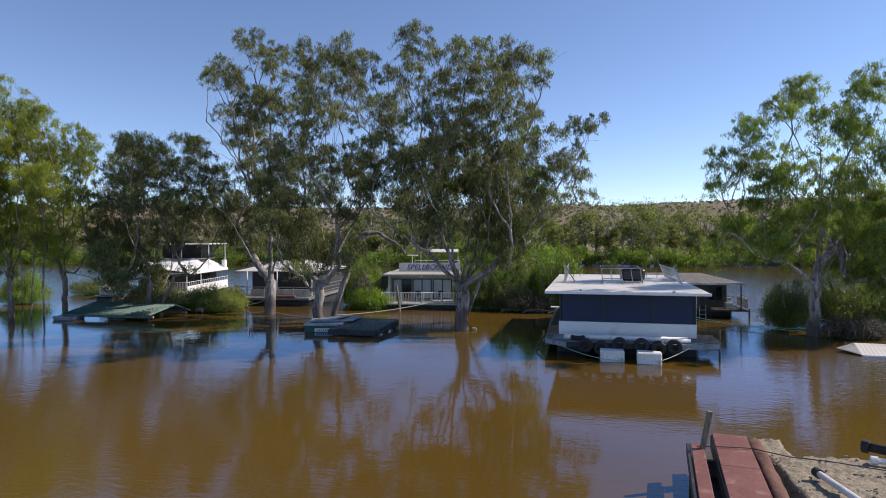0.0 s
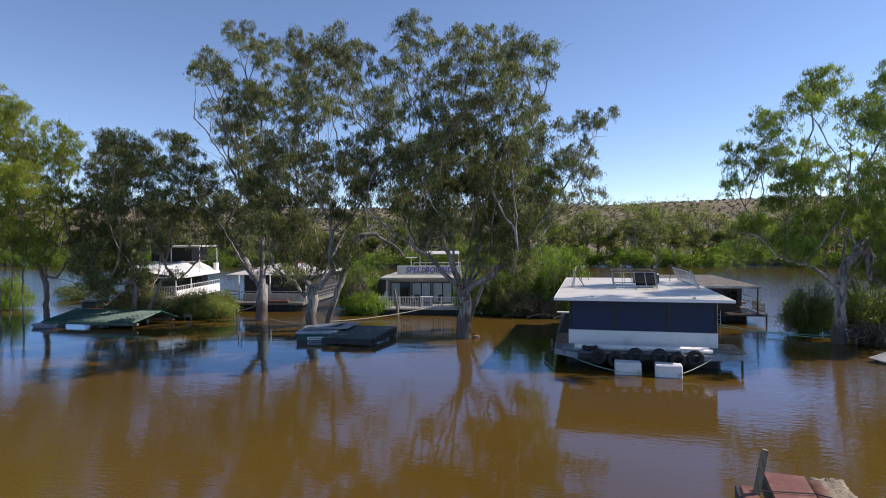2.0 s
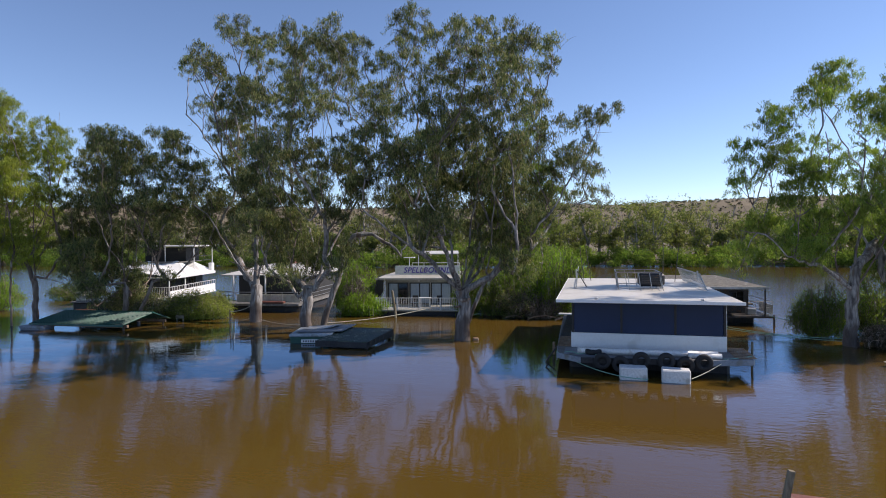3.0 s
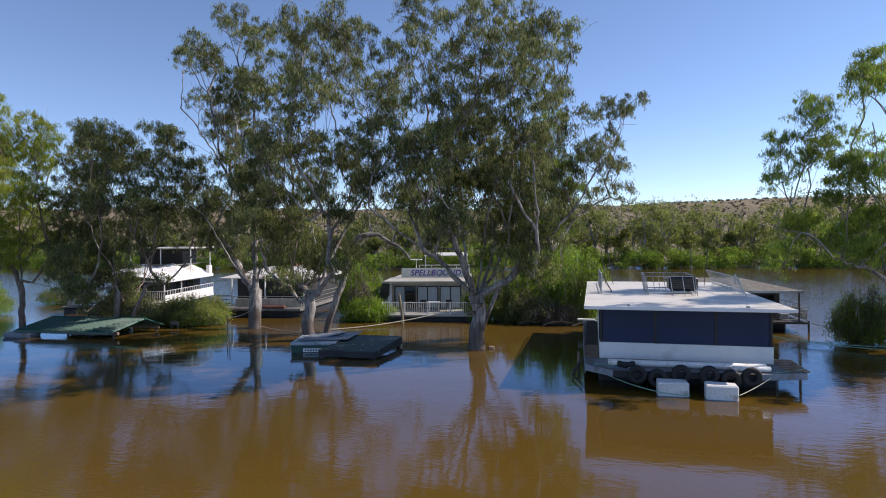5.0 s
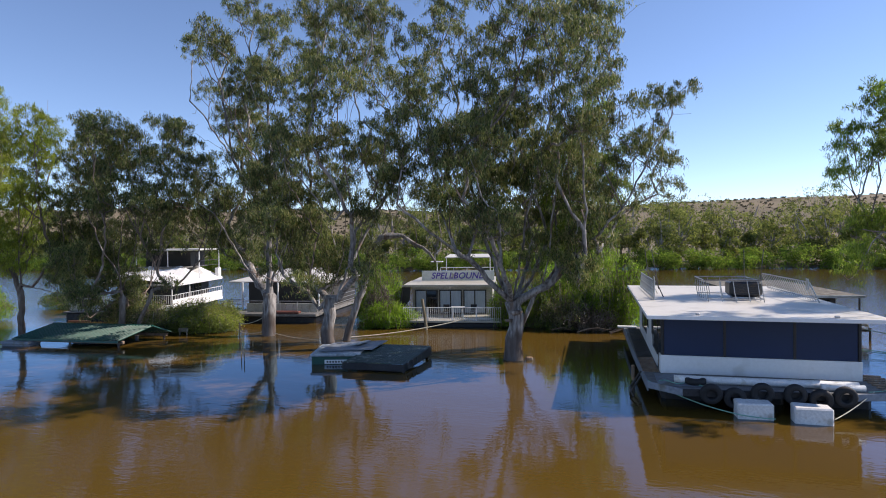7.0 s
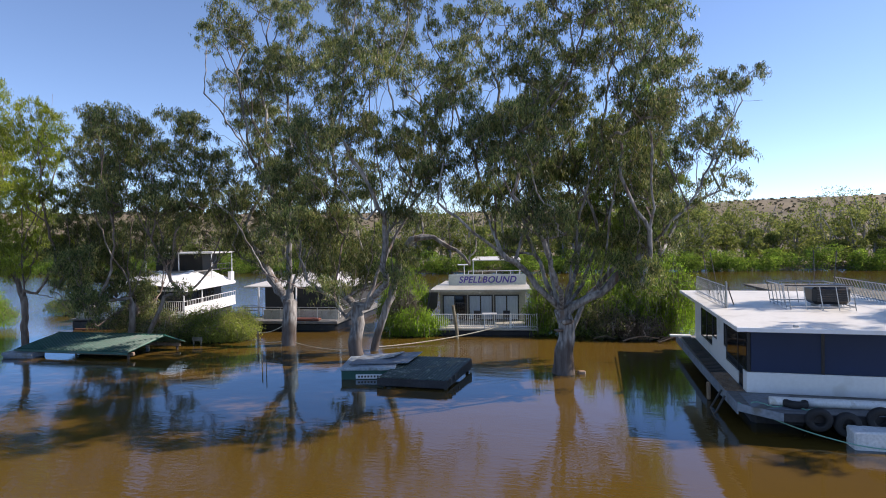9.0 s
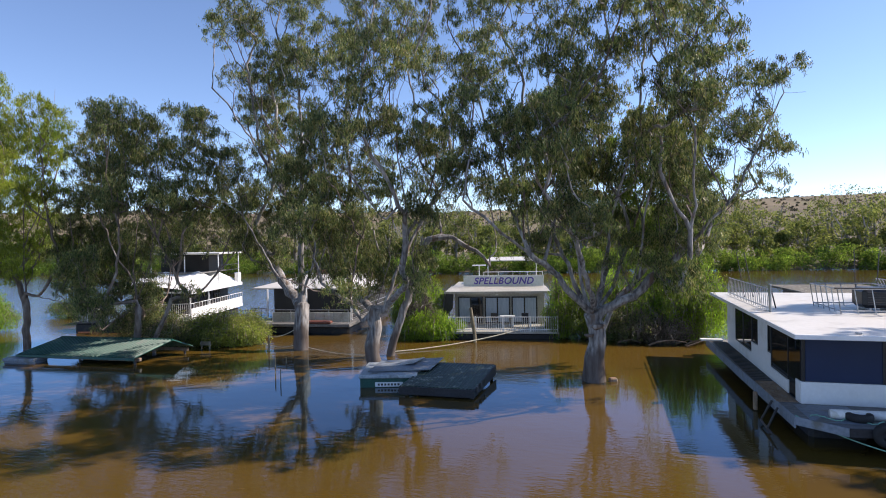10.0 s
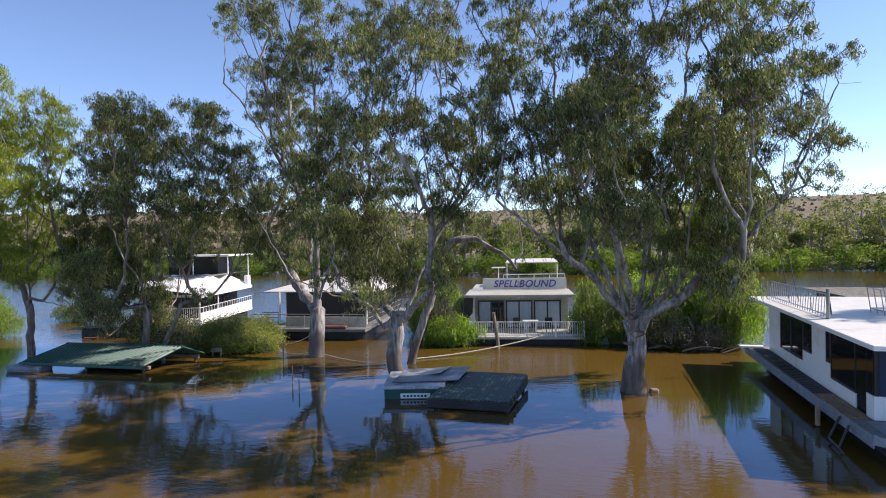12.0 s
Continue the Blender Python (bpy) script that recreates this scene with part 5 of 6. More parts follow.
# ---- trees ----
tree("red_gum", (-6.08, 37.64), [
    [(-0, -0, -0.13), (0.04, 0, 1), (0.14, 0, 2.09), (-0.16, 0, 3.03), (-0.49, 0, 4.27), (-0.66, 0, 6.29), (-0.85, 0.5, 8.51), (-0.69, 0.99, 10.78), (-0.41, 0.97, 13.31)],
    [(-0.11, -0, 2.19), (-0.71, -0.5, 3.32), (-1.83, -1, 4.54), (-3.09, -1.5, 5.45), (-4.07, -1.99, 6.22), (-5.22, -1.98, 7.21)],
    [(-0.04, 0, 2.18), (-0.39, 0.5, 3.4), (-0.99, 1, 5.04), (-1.48, 1.5, 6.98), (-1.98, 1.99, 9.3), (-2.42, 1.97, 11.59), (-2.26, 1.93, 14.52)],
    [(0.2, 0, 2.18), (0.22, -0.5, 3.98), (0.41, -1, 5.96), (0.93, -1.49, 8.32), (1.48, -1.47, 10.68), (1.92, -0.96, 13.45)],
    [(0.33, 0, 2.3), (0.94, 0.5, 3.7), (1.7, 0.99, 5.33), (2.68, 1.48, 7.6), (3.62, 1.96, 10.25), (4.56, 1.92, 12.86), (5.39, 1.88, 15.3)],
    [(0.46, 0, 2.37), (1.47, -0.5, 3.45), (2.64, -0.99, 4.68), (3.77, -1.48, 5.93), (4.84, -1.95, 7.37), (5.85, -1.45, 9.18), (7.2, -0.95, 11.19)],
    [(0.33, -0, 2.49), (0.73, 1, 4.06), (1.21, 1.99, 5.33), (2.4, 2.98, 7.35), (3.2, 2.95, 9.37)],
    [(-0.07, 0, 2.71), (-0.58, -1.5, 4.19), (-1.41, -2.5, 5.96), (-2.44, -2.99, 7.36), (-3.41, -2.97, 9.05)],
], [
    (-2.3, 2.1, 17.7, 1.3), (-0.5, -2.6, 15.6, 1.1), (0.9, -2.1, 15.6, 1), (2.7, -0.6, 16.1, 1.3), (5, 0.9, 15.7, 1), (-3.2, 1.5, 15.4, 1.3),
    (-1.4, -0.5, 14.2, 1.3), (0.7, -1.5, 13.6, 1.4), (2.5, -2.4, 13.4, 1.2), (-3.9, 0.6, 12.9, 1.3), (-2, -0.8, 11.9, 1.4), (0.5, 0.8, 11.8, 1.5),
    (2.1, -2.6, 11.2, 1.3), (4.1, -0.5, 13.2, 0.8), (-4.7, -1.1, 10.3, 1.3), (-2.6, -2.4, 9.4, 1.4), (-0.3, 1.3, 9.5, 1.5), (1.6, -1.8, 9.2, 1.4),
    (3.6, -0.6, 10.5, 1.1), (5.1, -1, 11.8, 0.7), (6.8, 0.4, 12.5, 0.7), (7.9, 0.5, 12.4, 0.7), (6, -0.4, 10.8, 0.7), (7.5, 0.4, 10.8, 0.7),
    (6.7, -0.7, 9.3, 0.9), (5.3, 0.2, 9.7, 1), (4.7, 1.2, 8.5, 1.1), (7.2, 0.8, 8, 0.7), (-5.1, -0.6, 8.4, 1.1), (-3.4, -0.5, 7.5, 1.2),
    (-1.2, -3, 6.9, 1.1), (1.3, 2.7, 7.2, 1.5), (2.8, -1.5, 7.1, 1.3), (5.1, 0.5, 6.9, 0.7), (2.1, -1.5, 5.2, 1.1), (3.6, -1.4, 5.6, 0.8),
    (1, -0.8, 5.1, 0.8), (2.4, -2.5, 4.1, 0.8), (-1.8, 1.3, 5.4, 0.7),
    (-1.5, -0.6, 8.0, 1.4), (-2.8, 0.0, 9.6, 1.2), (-0.8, 0.3, 10.7, 1.3), (1.2, 0.2, 8.5, 1.2),
],
     0.38, "big spreading river red gum with pale bark standing in flood water", GUM_LEAF, GUM_BARK, 42, 13, 101, fill=1.75, deep=1.9, dead=[(5.5, 1.5, 17.5), (6.5, 0.5, 16.8), (7.6, -0.5, 12.5), (8.0, -1.0, 11.2)], scars=[(0.12, 2.25, 0.3, 0.13), (-0.2, 1.9, 0.18, 0.08)])
tree("red_gum", (-15.73, 38.36), [
    [(-0, 0, -0.11), (-0.18, 0, 1.01), (-0.05, 0, 2.67), (0.59, 0, 4.52), (0.83, 0, 6.37), (0.93, 0, 8.96), (0.88, 0, 11.91), (1.34, 0, 14.85)],
    [(-0.25, 0, 1.01), (-0.61, 0, 2.12), (-1.15, 0, 3.05), (-1.83, -0.97, 3.48), (-2.65, -1.93, 3.89), (-3.74, -2.87, 4.46)],
    [(0.12, 0, 1.19), (0.43, 0, 2.67), (0.89, 0, 4.15), (1.87, 0.99, 6.2), (2.84, 0.99, 7.91), (4.56, 0.99, 10.55)],
    [(0.51, 0, 3.41), (1.1, 0.99, 3.81), (1.53, 1.98, 4.08), (2.39, 2.98, 5.43), (3.2, 2.99, 6.23)],
    [(-0.43, 0, 1.94), (-1.38, 1.95, 3.32), (-1.75, 1.95, 5.65), (-1.33, 1.95, 8.75), (-1.49, 1.93, 12.23), (-1.07, 1.91, 14.93)],
], [
    (0.1, -2.1, 16.9, 1.2), (2.4, -2.4, 16.7, 1.2), (3.3, 0.3, 16.6, 1.1), (-1.5, 2.3, 16.4, 1.5), (1.1, 1.8, 16.1, 1.6), (-1.6, -0.5, 13.5, 1.4),
    (1.2, -2.3, 12.7, 1.5), (2.6, 1.9, 14.2, 1.1), (-0.1, -2.7, 10.9, 1.4), (2.1, -1.8, 10.6, 1.4), (-2.3, 0.6, 10.7, 1.5), (-0.4, 1.3, 8.9, 1.5),
    (3.2, -1.9, 9.5, 1.2), (-1.8, 0.7, 7.5, 1.6), (1.7, -2.7, 7.5, 1.1), (-4, 1.7, 8.4, 1.3), (-1.1, 1.5, 5.3, 1.3), (4.6, 0.5, 13.7, 0.7),
    (-3, -0.5, 6.4, 1.1), (4, -1, 11.2, 1.1), (-2.2, 2.3, 4.9, 1.1), (-1.2, -0.6, 3.7, 0.6), (0.1, 1.7, 5.4, 0.9), (-2.7, 0.5, 4.5, 0.8),
    (0.3, 2.1, 3.7, 0.8), (1.8, -2.1, 4.5, 0.6), (-0.6, 1.8, 4.2, 0.9), (0.7, 2.4, 3.8, 0.8), (1.8, 2, 4.9, 0.7), (-1.3, 2.7, 3.3, 0.7),
],
     0.31, "tall multi-stemmed river red gum with pale limbs in flood water", GUM_LEAF, GUM_BARK, 42, 13, 102, fill=1.45, deep=1.65)
tree("gum_sapling", (-16.08, 41.09), [
    [(0, -0, 0), (0.41, 0, 1.47), (1.02, -0, 3.26), (1.43, -0, 4.84), (2.03, -0, 5.83), (2.63, 0, 7.02)],
    [(2.03, -0, 5.83), (3.22, -0, 5.94), (4.4, -0, 5.22), (5.11, -0, 4.42)],
], [
    (2.6, 0.8, 7.4, 0.9), (4, -0.4, 6.6, 0.8), (5.2, 0.3, 5.6, 0.5), (2, 0.8, 8.9, 1), (4.4, 0.3, 8.4, 1),
],
     0.2, "slender leaning gum stem with bare pale branches", GUM_LEAF, GUM_BARK, 32, 11, 103, flare=1.1, fill=1.3)
tree("red_gum", (-21.49, 41.81), [
    [(-0, 0, -0.08), (0.07, -0, 2.34), (0.05, -0, 4.84), (0.16, -0, 7.34), (0.28, -0, 10.66), (0.15, 0, 13.97), (-0.15, -0, 16.86)],
    [(0.15, -0, 6.51), (-0.86, 0, 8.59), (-2.28, -0, 11.08), (-3.69, 0, 13.35), (-4.5, -0, 14.18)],
    [(0.18, 0, 9.41), (-1.44, 0, 11.9), (-2.64, -0, 14.8), (-3.85, 0, 16.86)],
], [
    (-1.9, 1.9, 20, 1.3), (0.2, 1.2, 18.9, 1.5), (-2.2, -1.7, 17.2, 1.3), (-4.7, 0.9, 17.6, 0.5), (-2.1, 1.4, 15.7, 1.6), (0.5, -0.8, 15, 1.4),
    (-2.6, 2.3, 13.3, 1.7), (0.1, 1, 12.7, 1.5), (-2.4, -1.5, 8.7, 1.3), (-1.3, 0.8, 10.3, 1.5), (-2.6, 0.9, 7, 1.4), (-0.8, 2, 8.3, 1.5),
    (-3.1, -0.5, 15.1, 0.9), (-2, 1.7, 5.2, 1.1), (1.2, -0.9, 5.7, 1), (1.7, -1.8, 9.6, 1.2),
],
     0.40, "tall gum with a straight pale trunk and bare twigs", GUM_LEAF, GUM_BARK, 42, 13, 104, deep=1.6, dead=[(-4.5, 0.3, 13.5), (-5.0, -0.5, 12.0), (-4.2, 0.5, 11.0), (-5.7, 0.2, 12.7), (-5.4, -0.4, 11.3), (-4.9, 0.2, 10.2), (-6.0, 0.1, 13.4), (-4.4, 0.4, 9.5), (-3.9, -0.6, 8.9)], flare=1.05, fill=1.35)
tree("red_gum", (-30.2, 40.2), [
    [(-0.47, -0, 0.44), (-0.32, -0, 2.34), (-0.58, 0, 4.46), (-0.25, 0, 6.99), (0.2, -0, 9.51)],
    [(0.49, 0, 0.43), (1.36, 0, 2.33), (2.01, -0, 4.44), (3.09, 0, 6.97), (3.75, -0, 9.5)],
    [(-0.46, 0, 1.07), (-0.01, 0, 3.61), (0.57, 0, 5.72), (1.02, -0, 8.67)],
    [(-0.59, 0, 3.61), (-1.53, 0, 5.31), (-2.33, -0, 7.42)],
], [
    (1.3, -3.2, 12, 1.3), (3.3, -0.8, 12.2, 1.3), (-1.5, -0.7, 10.9, 1.5), (2.1, -1.8, 10.6, 1.7), (4.7, -1.1, 10.3, 1.4), (-3.4, 1.3, 8.7, 1.7),
    (1, -2.1, 8.7, 1.7), (3.6, -2.2, 8.3, 1.6), (5, 0.2, 8.5, 1.3), (-4.9, 2.3, 6.2, 1.5), (-2.5, 2.8, 6.2, 1.8), (0.3, 3.1, 6.8, 1.5),
    (-3.7, 0.6, 4, 1.2), (3, 2.3, 6.9, 1.3), (-2, 3.1, 3.5, 1.5), (3.2, -1.0, 3.1, 0.45), (4.9, 1.5, 6.2, 0.8), (-2.2, -2, 4.6, 1.1),
    (-4.4, 2.6, 2.2, 1), (-1.9, -2.1, 2.9, 0.9), (-0.8, 2.4, 2.3, 0.7), (2.0, -1.4, 5.4, 0.4), (-1.1, 2, 1.7, 0.8), (-3.2, -1, 3.3, 1),
    (-3.2, 1.5, 1.2, 0.7),
],
     0.22, "dark rounded gum with twin grey trunks behind the green roof", GUM_LEAF, DARK_BARK, 42, 13, 105, fill=1.9, deep=1.3)
tree("red_gum", (-36.95, 39.05), [
    [(-0.24, -0, -0.07), (-0.2, -0, 2.34), (-0.28, -0, 4.91), (-0.24, -0, 7.47), (0.05, -0, 10.03)],
    [(-0.27, -0, 5.76), (0.52, -0, 7.47), (0.97, -0, 9.6)],
    [(-0.4, 0, 3.19), (2.21, -0.87, 2.8), (3.44, -0.87, 1.53)],
], [
    (1.5, -1.1, 12.8, 1.4), (0.8, 1.8, 11.7, 1.1), (-0.4, 1, 11, 1.5), (1.7, -1.3, 9.1, 1.3), (-1.9, 1.5, 8.6, 1.4), (-0.6, 1.2, 6.9, 1.4),
    (-1.6, 0.3, 6.2, 1.1), (1.4, 1, 5.8, 1), (-1.1, 0.5, 4.5, 1),
],
     0.19, "slender gum with a thin red-brown trunk in the water", SUNLIT_GUM_LEAF, DARK_BARK, 42, 13, 106, flare=1.0, fill=1.6)
tree("red_gum", (-38.7, 36.4), [
    [(0.43, -0, 0.05), (0.39, 0, 2.5), (0.32, -0, 4.95), (0.17, 0, 7.8), (0.42, -0, 10.64), (0.27, 0, 13.47)],
    [(1.03, -0, 0.05), (1.19, 0, 2.5), (1.4, 0, 4.94), (1.76, -0, 7.39), (1.89, 0, 10.23)],
    [(-0.38, 0, 0.06), (-0.52, 0, 2.92), (-0.87, 0, 5.77), (-1.81, 0, 9.02)],
    [(1.96, -0, 0.2), (1.92, -0, 2.49), (2.11, -0, 4.53)],
], [
    (0, -0.7, 15.5, 1.4), (0.2, 1, 14.7, 1.3), (3.5, -2.3, 13.6, 0.9), (-0.9, 0.5, 13.2, 1.9), (1, 1, 12.2, 1.7), (-1.9, 2.4, 10.5, 2),
    (2.9, -1.6, 9.3, 1.5), (-1.5, -1.8, 13.1, 2.1), (-3.7, 1, 9.5, 2.2), (-1.1, 1.7, 7, 1.7), (2.6, -0.5, 5.8, 1.2), (-1.9, -1, 5.8, 1.9),
    (-1.9, 2, 3.7, 1.1),
],
     0.2, "leafy light green gum with several thin trunks", SUNLIT_GUM_LEAF, DARK_BARK, 42, 13, 107, fill=1.7)
tree("red_gum", (13.7, 39.8), [
    [(-0.15, 0, -0.17), (-0.26, -0, 1.56), (-0.11, -0, 3.28), (-0.02, -0, 4.85), (0.41, 0, 6.41), (0.9, 0, 8.28), (1.58, 0, 10.77), (2.2, 0, 12.63)],
    [(-0.26, -0, 2.34), (-0.91, -0, 3.6), (-0.98, 0, 4.85), (-1.3, -0, 6.73), (-1.25, -0, 8.29), (-1.58, -0, 10.77)],
    [(-0.27, 0, 2.97), (-2.38, -0.85, 4.12), (-4.58, -1.74, 4.61), (-5.64, -1.77, 5.65), (-6.85, -1.8, 5.86)],
    [(-0.59, -0, 4.54), (-2.39, -0.85, 5.12), (-3.01, -0.86, 5.94), (-3.79, -0.87, 6.85)],
    [(0.21, 0, 3.59), (1.73, 0.81, 5.31), (2.2, 0.81, 7.07), (3.15, 0.79, 8.98)],
], [
    (-3.7, -1.9, 12.2, 0.8), (1.4, 2.6, 14.1, 1.2), (1.9, -0.6, 13.4, 1.2), (-2.1, 2.1, 11.4, 1.2), (-3.1, -3.3, 10.8, 0.9), (1.5, -0.5, 11.4, 1.2),
    (-3.4, 1.9, 9.8, 1.1), (0.2, 3.2, 9.8, 1.2), (2.3, 2, 9.4, 1.2), (1.4, -2.7, 9.7, 1.3), (-4.1, 2.2, 8.5, 0.7), (-3.8, -1.4, 7.7, 1.1),
    (-2.1, -2.7, 7.3, 1), (4.2, 2.1, 7.5, 1.5), (-3.3, 2.6, 6.3, 1), (-3, -1, 5.5, 1.1), (4.1, 3.4, 5.3, 1.5), (-6.2, -1.1, 5.1, 0.5),
    (-6.1, -0.4, 4.2, 0.4), (2.7, -1.1, 4.9, 1.5), (4.2, -1.6, 10.8, 1.7), (4.9, -0.8, 7.3, 1.7),
    (-1.5, -1, 6.4, 0.9), (0.8, -1.0, 6.2, 1.0), (1.9, 0.5, 3.7, 1.0), (3.3, -0.5, 3.4, 1.1), (-1.8, 0.5, 4.4, 0.7), (0.4, -0.8, 8.2, 0.9), (-4.6, -1.2, 5.4, 0.6),
],
     0.30, "open-crowned green gum with pale forked trunk and drooping branches", GREEN_GUM_LEAF, GUM_BARK, 44, 13, 108, fill=2.1, deep=1.4)
tree("gum_sapling", (-4.35, 39.9), [
    [(-1.98, 0, -0.06), (-1.6, 0, 1.4), (-0.97, -0, 2.85), (-0.21, 0, 4.54), (0.67, 0, 6.47), (1.54, 0, 8.4)],
    [(-0.97, -0, 2.85), (-0.05, -0.57, 4.09), (0.9, -0.93, 5.03), (1.74, -0.92, 6.18)],
], [
    (2.3, 1.5, 9.3, 1.1), (3, 0.9, 8, 0.9), (0.6, -1.2, 7.4, 1), (2.7, 1.3, 6.2, 1), (0.4, -1, 5.7, 0.9), (1.5, -0.5, 4.8, 0.8),
    (1.2, 1.8, 4.2, 0.7), (2.6, 0.5, 4.3, 0.6), (-0.2, -0.8, 8.3, 0.8), (3.1, 0.4, 9.6, 0.6), (0.9, -1.2, 3.5, 0.5), (0.3, 2, 6.6, 0.8), (0.8, -0.8, 10.5, 0.9), (1.6, -1.0, 11.6, 0.8), (-0.1, -1.0, 9.3, 0.9),
],
     0.11, "leafy bright green young gum growing beside the big gum", GREEN_GUM_LEAF, GUM_BARK, 46, 13, 109, flare=1.05, fill=2.2)


# broken limbs and drift caught round the big gum
drift_rng = np.random.default_rng(12)
for k in range(7):
    x, y, a = -3.4 + drift_rng.uniform(-1.6, 2.2), 46.3 + drift_rng.uniform(-0.6, 0.8), drift_rng.uniform(-0.5, 0.7)
    ln = drift_rng.uniform(0.9, 2.2)
    pts = [(ln * t, 0.15 * math.sin(3 * t + k), 0.1 + 0.5 * t * (1.2 - t) * ln * drift_rng.uniform(0.5, 1.0)) for t in np.linspace(0, 1, 6)]
    single("driftwood", Build().tube(pts, [0.05, 0.045, 0.04, 0.03, 0.02, 0.01], 6), TWIG, "bare grey dead branch lying in the flood water", "branch", pose(x, y, -0.05, 0, 0, math.degrees(a) + 15), "driftwood")

# ---- shrubs standing in the flood ----
WILLOW = "bright green weeping willow shrub standing in flood water"
shrub("willow", (-4.4, 49.6), 2.0, 2.0, 4.4, "green willow shrub with tangled stems in flood water", WILLOW_LEAF, 150, 75, 21, 0.6)
shrub("willow", (-2.6, 50.2), 1.8, 1.8, 5.4, WILLOW, WILLOW_LEAF, 170, 80, 28, 0.7)
shrub("willow", (-4.2, 47.6), 1.5, 1.0, 2.2, "low dark bush with bare twigs in flood water", GUM_LEAF, 150, 45, 29, 0.5)
shrub("brushwood", (-2.6, 47.3), 1.9, 0.8, 1.5, "dry brown brushwood under the willows", SCRUB_LEAF, 220, 10, 41, 0.5)
shrub("brushwood", (-16.2, 46.9), 0.9, 0.7, 2.6, "dark bare brushwood beside the pale gum stems", SCRUB_LEAF, 150, 16, 42, 0.3)
shrub("willow", (-0.9, 48.6), 1.7, 1.5, 5.0, WILLOW, WILLOW_LEAF, 190, 80, 22, 0.8)
shrub("willow", (-6.3, 48.6), 1.9, 1.6, 3.2, WILLOW, GREEN_GUM_LEAF, 150, 75, 23, 0.6)
shrub("willow", (-17.3, 49.0), 1.3, 1.0, 3.4, WILLOW, WILLOW_LEAF, 120, 75, 24)
shrub("willow", (-15.4, 46.3), 1.5, 0.8, 1.8, WILLOW, WILLOW_LEAF, 120, 67, 25)
shrub("willow", (-17.6, 50.5), 1.6, 1.4, 4.2, WILLOW, WILLOW_LEAF, 130, 75, 26)
shrub("willow", (-8.1, 48.4), 0.9, 1.2, 3.6, WILLOW, WILLOW_LEAF, 110, 75, 27, 1.2)
BUSH = "leafy green river bush standing in flood water"
shrub("river_bush", (-26.6, 42.6), 2.0, 1.3, 2.0, BUSH, BUSH_LEAF, 220, 90, 31, 0.5)
shrub("river_bush", (-29.8, 42.2), 2.0, 1.3, 1.7, BUSH, GUM_LEAF, 150, 67, 32, 0.4)
shrub("river_bush", (-33.0, 43.5), 1.8, 1.4, 2.4, BUSH, GUM_LEAF, 120, 67, 33, 0.4)
shrub("river_bush", (-46.8, 43.8), 1.8, 1.5, 3.0, BUSH, WILLOW_LEAF, 140, 67, 34, 0.7)
shrub("river_bush", (-47.5, 52.5), 2.6, 1.6, 1.6, BUSH, GREEN_GUM_LEAF, 130, 60, 35, 0.5)
shrub("river_bush", (13.0, 42.6), 1.15, 0.9, 3.0, "drooping green bush beside the gum trunk", GREEN_GUM_LEAF, 120, 70, 36, 0.85)
shrub("river_bush", (16.6, 43.8), 2.4, 1.6, 3.4, BUSH, GREEN_GUM_LEAF, 180, 67, 37, 0.6)
shrub("river_bush", (20.5, 43.5), 2.6, 2.0, 4.4, BUSH, GREEN_GUM_LEAF, 180, 67, 38, 0.6)
shrub("brushwood", (15.4, 39.6), 1.4, 1.0, 1.15, "dry brown brushwood caught at the gum trunk", SCRUB_LEAF, 260, 14, 39, 0.7)


# ---- the far bank: willows along the water, gums behind, scrub on the hills ----
def far_line(x):
    return 116 + 6 * math.sin(x * 0.021 + 1.0) + 3 * math.sin(x * 0.06) + 0.0006 * x * x


def clump_cloud(rng, c, rx, rz, n):
    v = rng.normal(size=(n, 3))
    v /= np.linalg.norm(v, axis=1)[:, None]
    v *= (rng.uniform(0.35, 1.0, n) ** 0.5)[:, None]
    return np.array(c) + v * (rx, rx, rz)


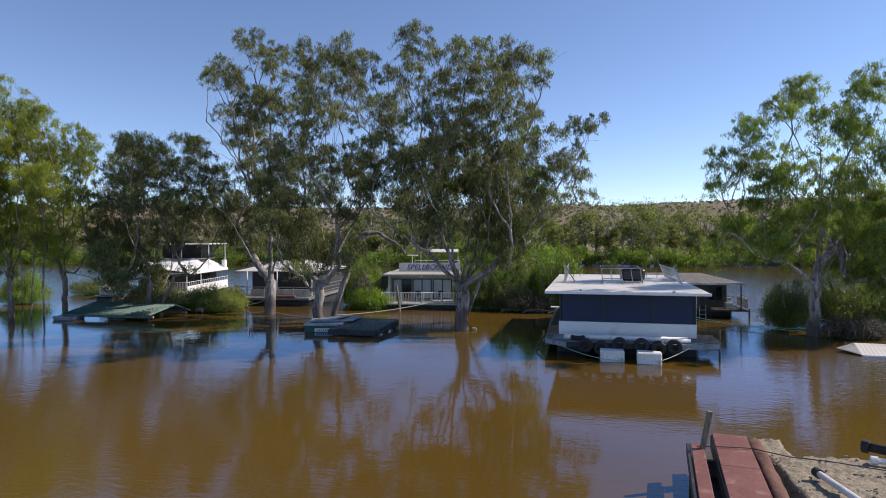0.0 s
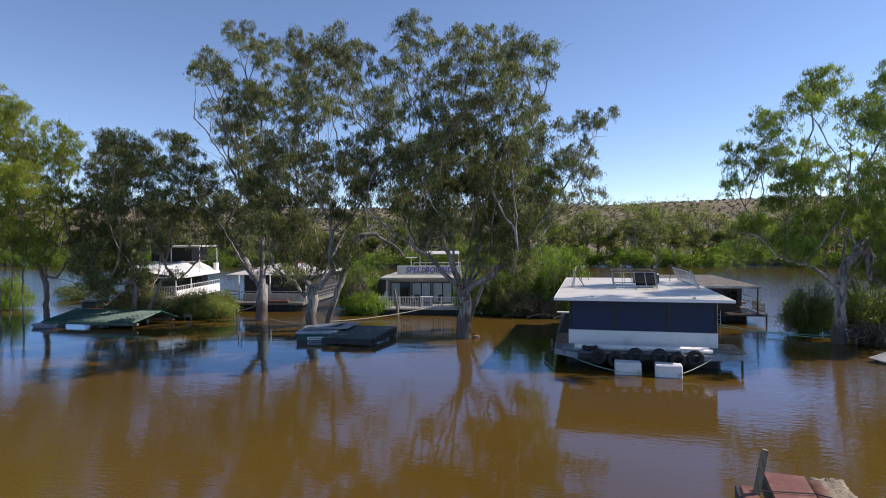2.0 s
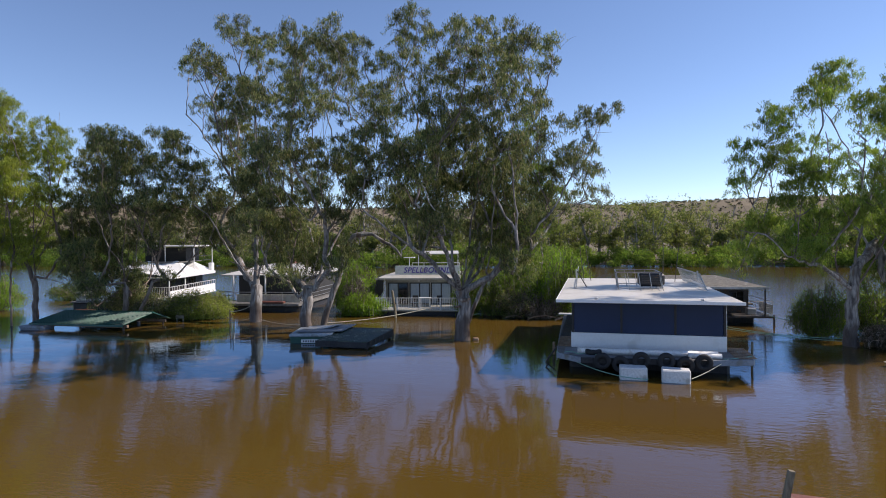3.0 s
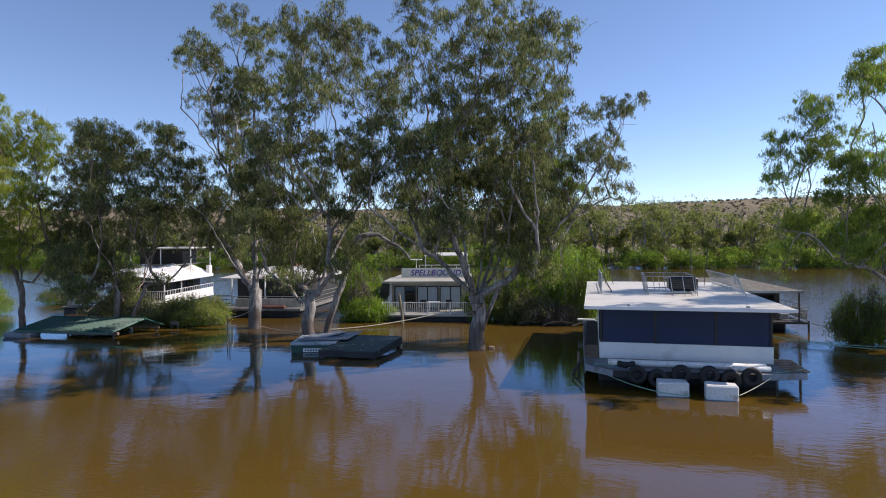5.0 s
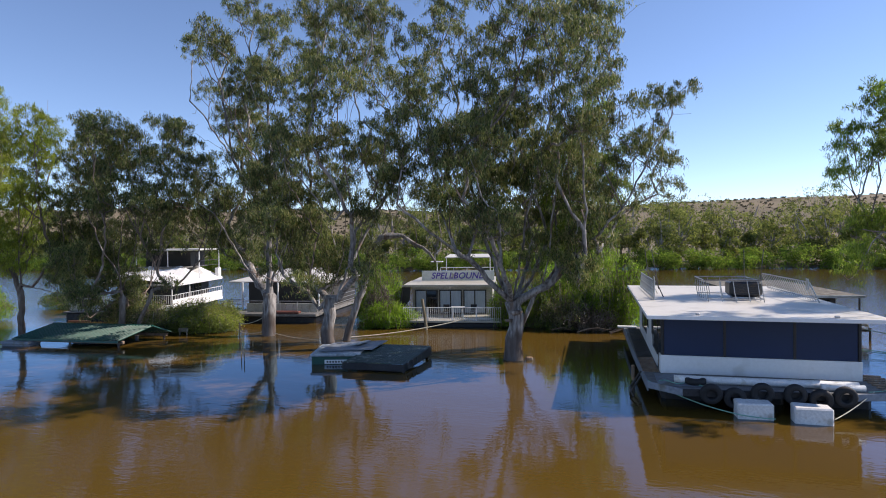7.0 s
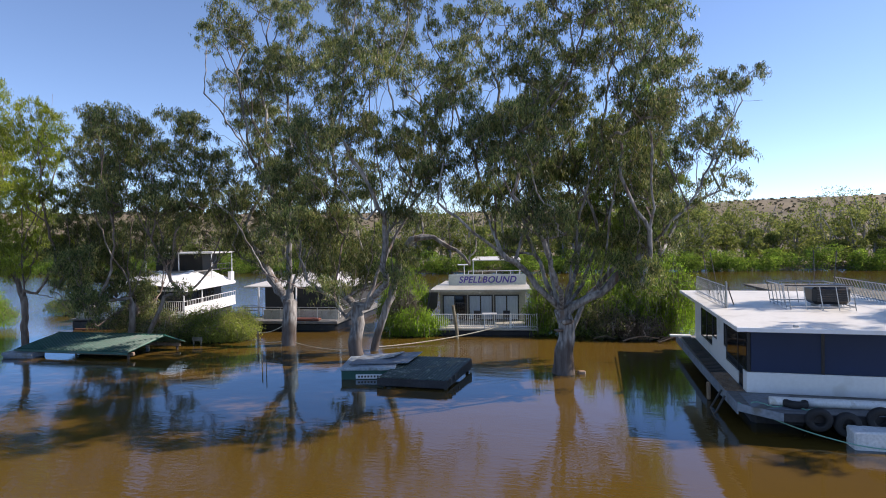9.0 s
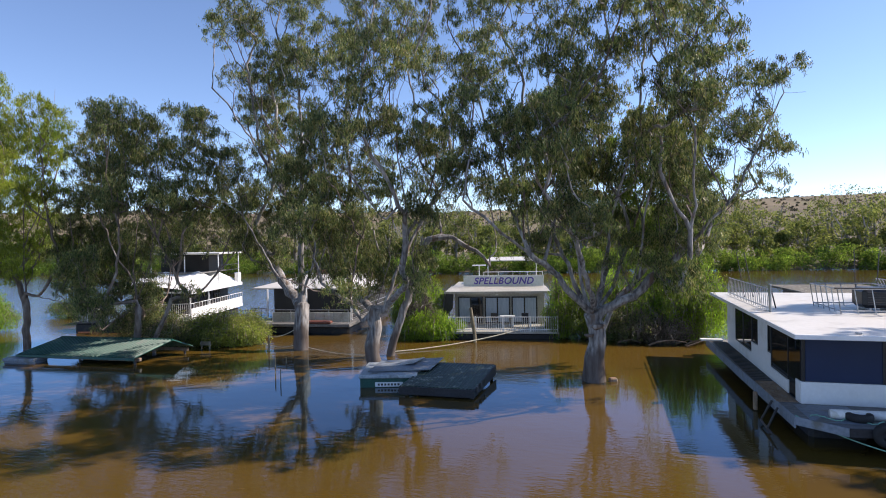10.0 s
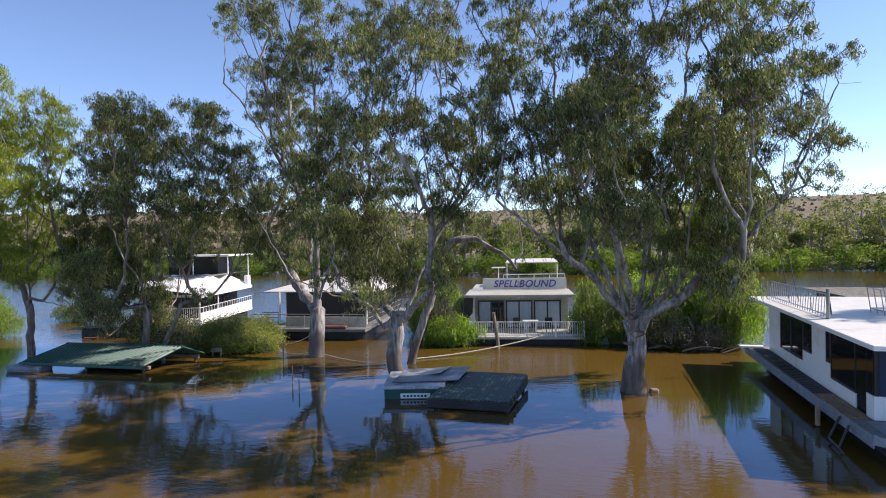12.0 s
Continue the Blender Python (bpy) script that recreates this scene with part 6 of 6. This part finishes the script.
frng = np.random.default_rng(77)
woods = thing("far_woods", pose(0, 118, 0), "belt of gum trees and willows along the far bank", "woods")
woods["kind"] = "stuff"
willow_c, gum_c, trunks = [], [], Build()
x = -230.0
while x < 130:
    x += frng.uniform(1.8, 4.4)
    y = far_line(x) + frng.uniform(-3.5, -0.5) - 118
    h = frng.uniform(2.6, 5.4)
    for k in range(6):
        willow_c.append(clump_cloud(frng, (x + frng.normal() * 0.5 * h, y + frng.normal(), h * frng.uniform(0.12, 0.72)), h * frng.uniform(0.3, 0.5), h * frng.uniform(0.22, 0.34), 260))
for row, (gap, back, tall) in enumerate(((4.4, 4, 10.5), (4.6, 13, 13.0), (6.0, 28, 15.0), (8.0, 60, 17))):
    x = -240.0 - 20 * row
    while x < 130 + 15 * row:
        x += frng.uniform(0.55, 1.45) * gap
        y = far_line(x) + back + frng.uniform(-3, 5) - 118
        h = tall * frng.uniform(0.6, 1.2) * (0.62 if x < -70 else 1.0 if x > -45 else 0.62 + 0.38 * (x + 70) / 25)
        trunks.tube([(x, y, -0.5), (x + frng.normal() * 0.5, y, h * 0.45), (x + frng.normal() * 1.2, y, h * 0.85)], [0.28, 0.2, 0.08], 5, False)
        for k in range(11):
            a, far = frng.uniform(0, 6.28), frng.uniform(0, 0.30) * h
            cc = (x + math.cos(a) * far, y + math.sin(a) * far, h * frng.uniform(0.25, 0.92))
            trunks.tube([(x, y, h * 0.35), cc], [0.1, 0.03], 3, False)
            gum_c.append(clump_cloud(frng, cc, h * frng.uniform(0.10, 0.19), h * frng.uniform(0.07, 0.12), (150, 120, 70, 36)[row]))
# undergrowth between the willows and the first gums
x = -230.0
while x < 130:
    x += frng.uniform(1.2, 3.4)
    y = far_line(x) + frng.uniform(0.5, 7.0) - 118
    h = frng.uniform(2.2, 4.6)
    for k in range(3):
        gum_c.append(clump_cloud(frng, (x + frng.normal() * 1.2, y + frng.normal(), h * frng.uniform(0.2, 0.8)), h * frng.uniform(0.35, 0.55), h * frng.uniform(0.2, 0.32), 110))
part("trunks", trunks, GUM_BARK, woods)["kind"] = "stuff"
for nm, cl, sz, mt in (("willow_foliage", willow_c, (0.36, 0.15), FAR_WILLOW_LEAF), ("gum_foliage", gum_c, (0.50, 0.22), FAR_LEAF)):
    ob = new(nm, leaf_mesh(nm, np.concatenate(cl), sz[0], sz[1], 0.35, frng, mt, 3))
    ob.parent = woods
    ob["kind"] = "stuff"
scrub_c = []
for k in range(6000):
    a, rr = frng.uniform(-1.2, 1.2), frng.uniform(290, 720)
    x, y = rr * math.sin(a), rr * math.cos(a)
    s = frng.uniform(0.6, 2.0)
    scrub_c.append(clump_cloud(frng, (x, y, ground_height(x, y) + s * 0.35), s, s * 0.5, 12))
ob = new("hill_scrub", leaf_mesh("hill_scrub", np.concatenate(scrub_c), 1.6, 1.1, 0.2, frng, SCRUB_LEAF, 3))
tagged(ob, "low grey-green scrub dotted over the dry hills", "scrub", kind="stuff")
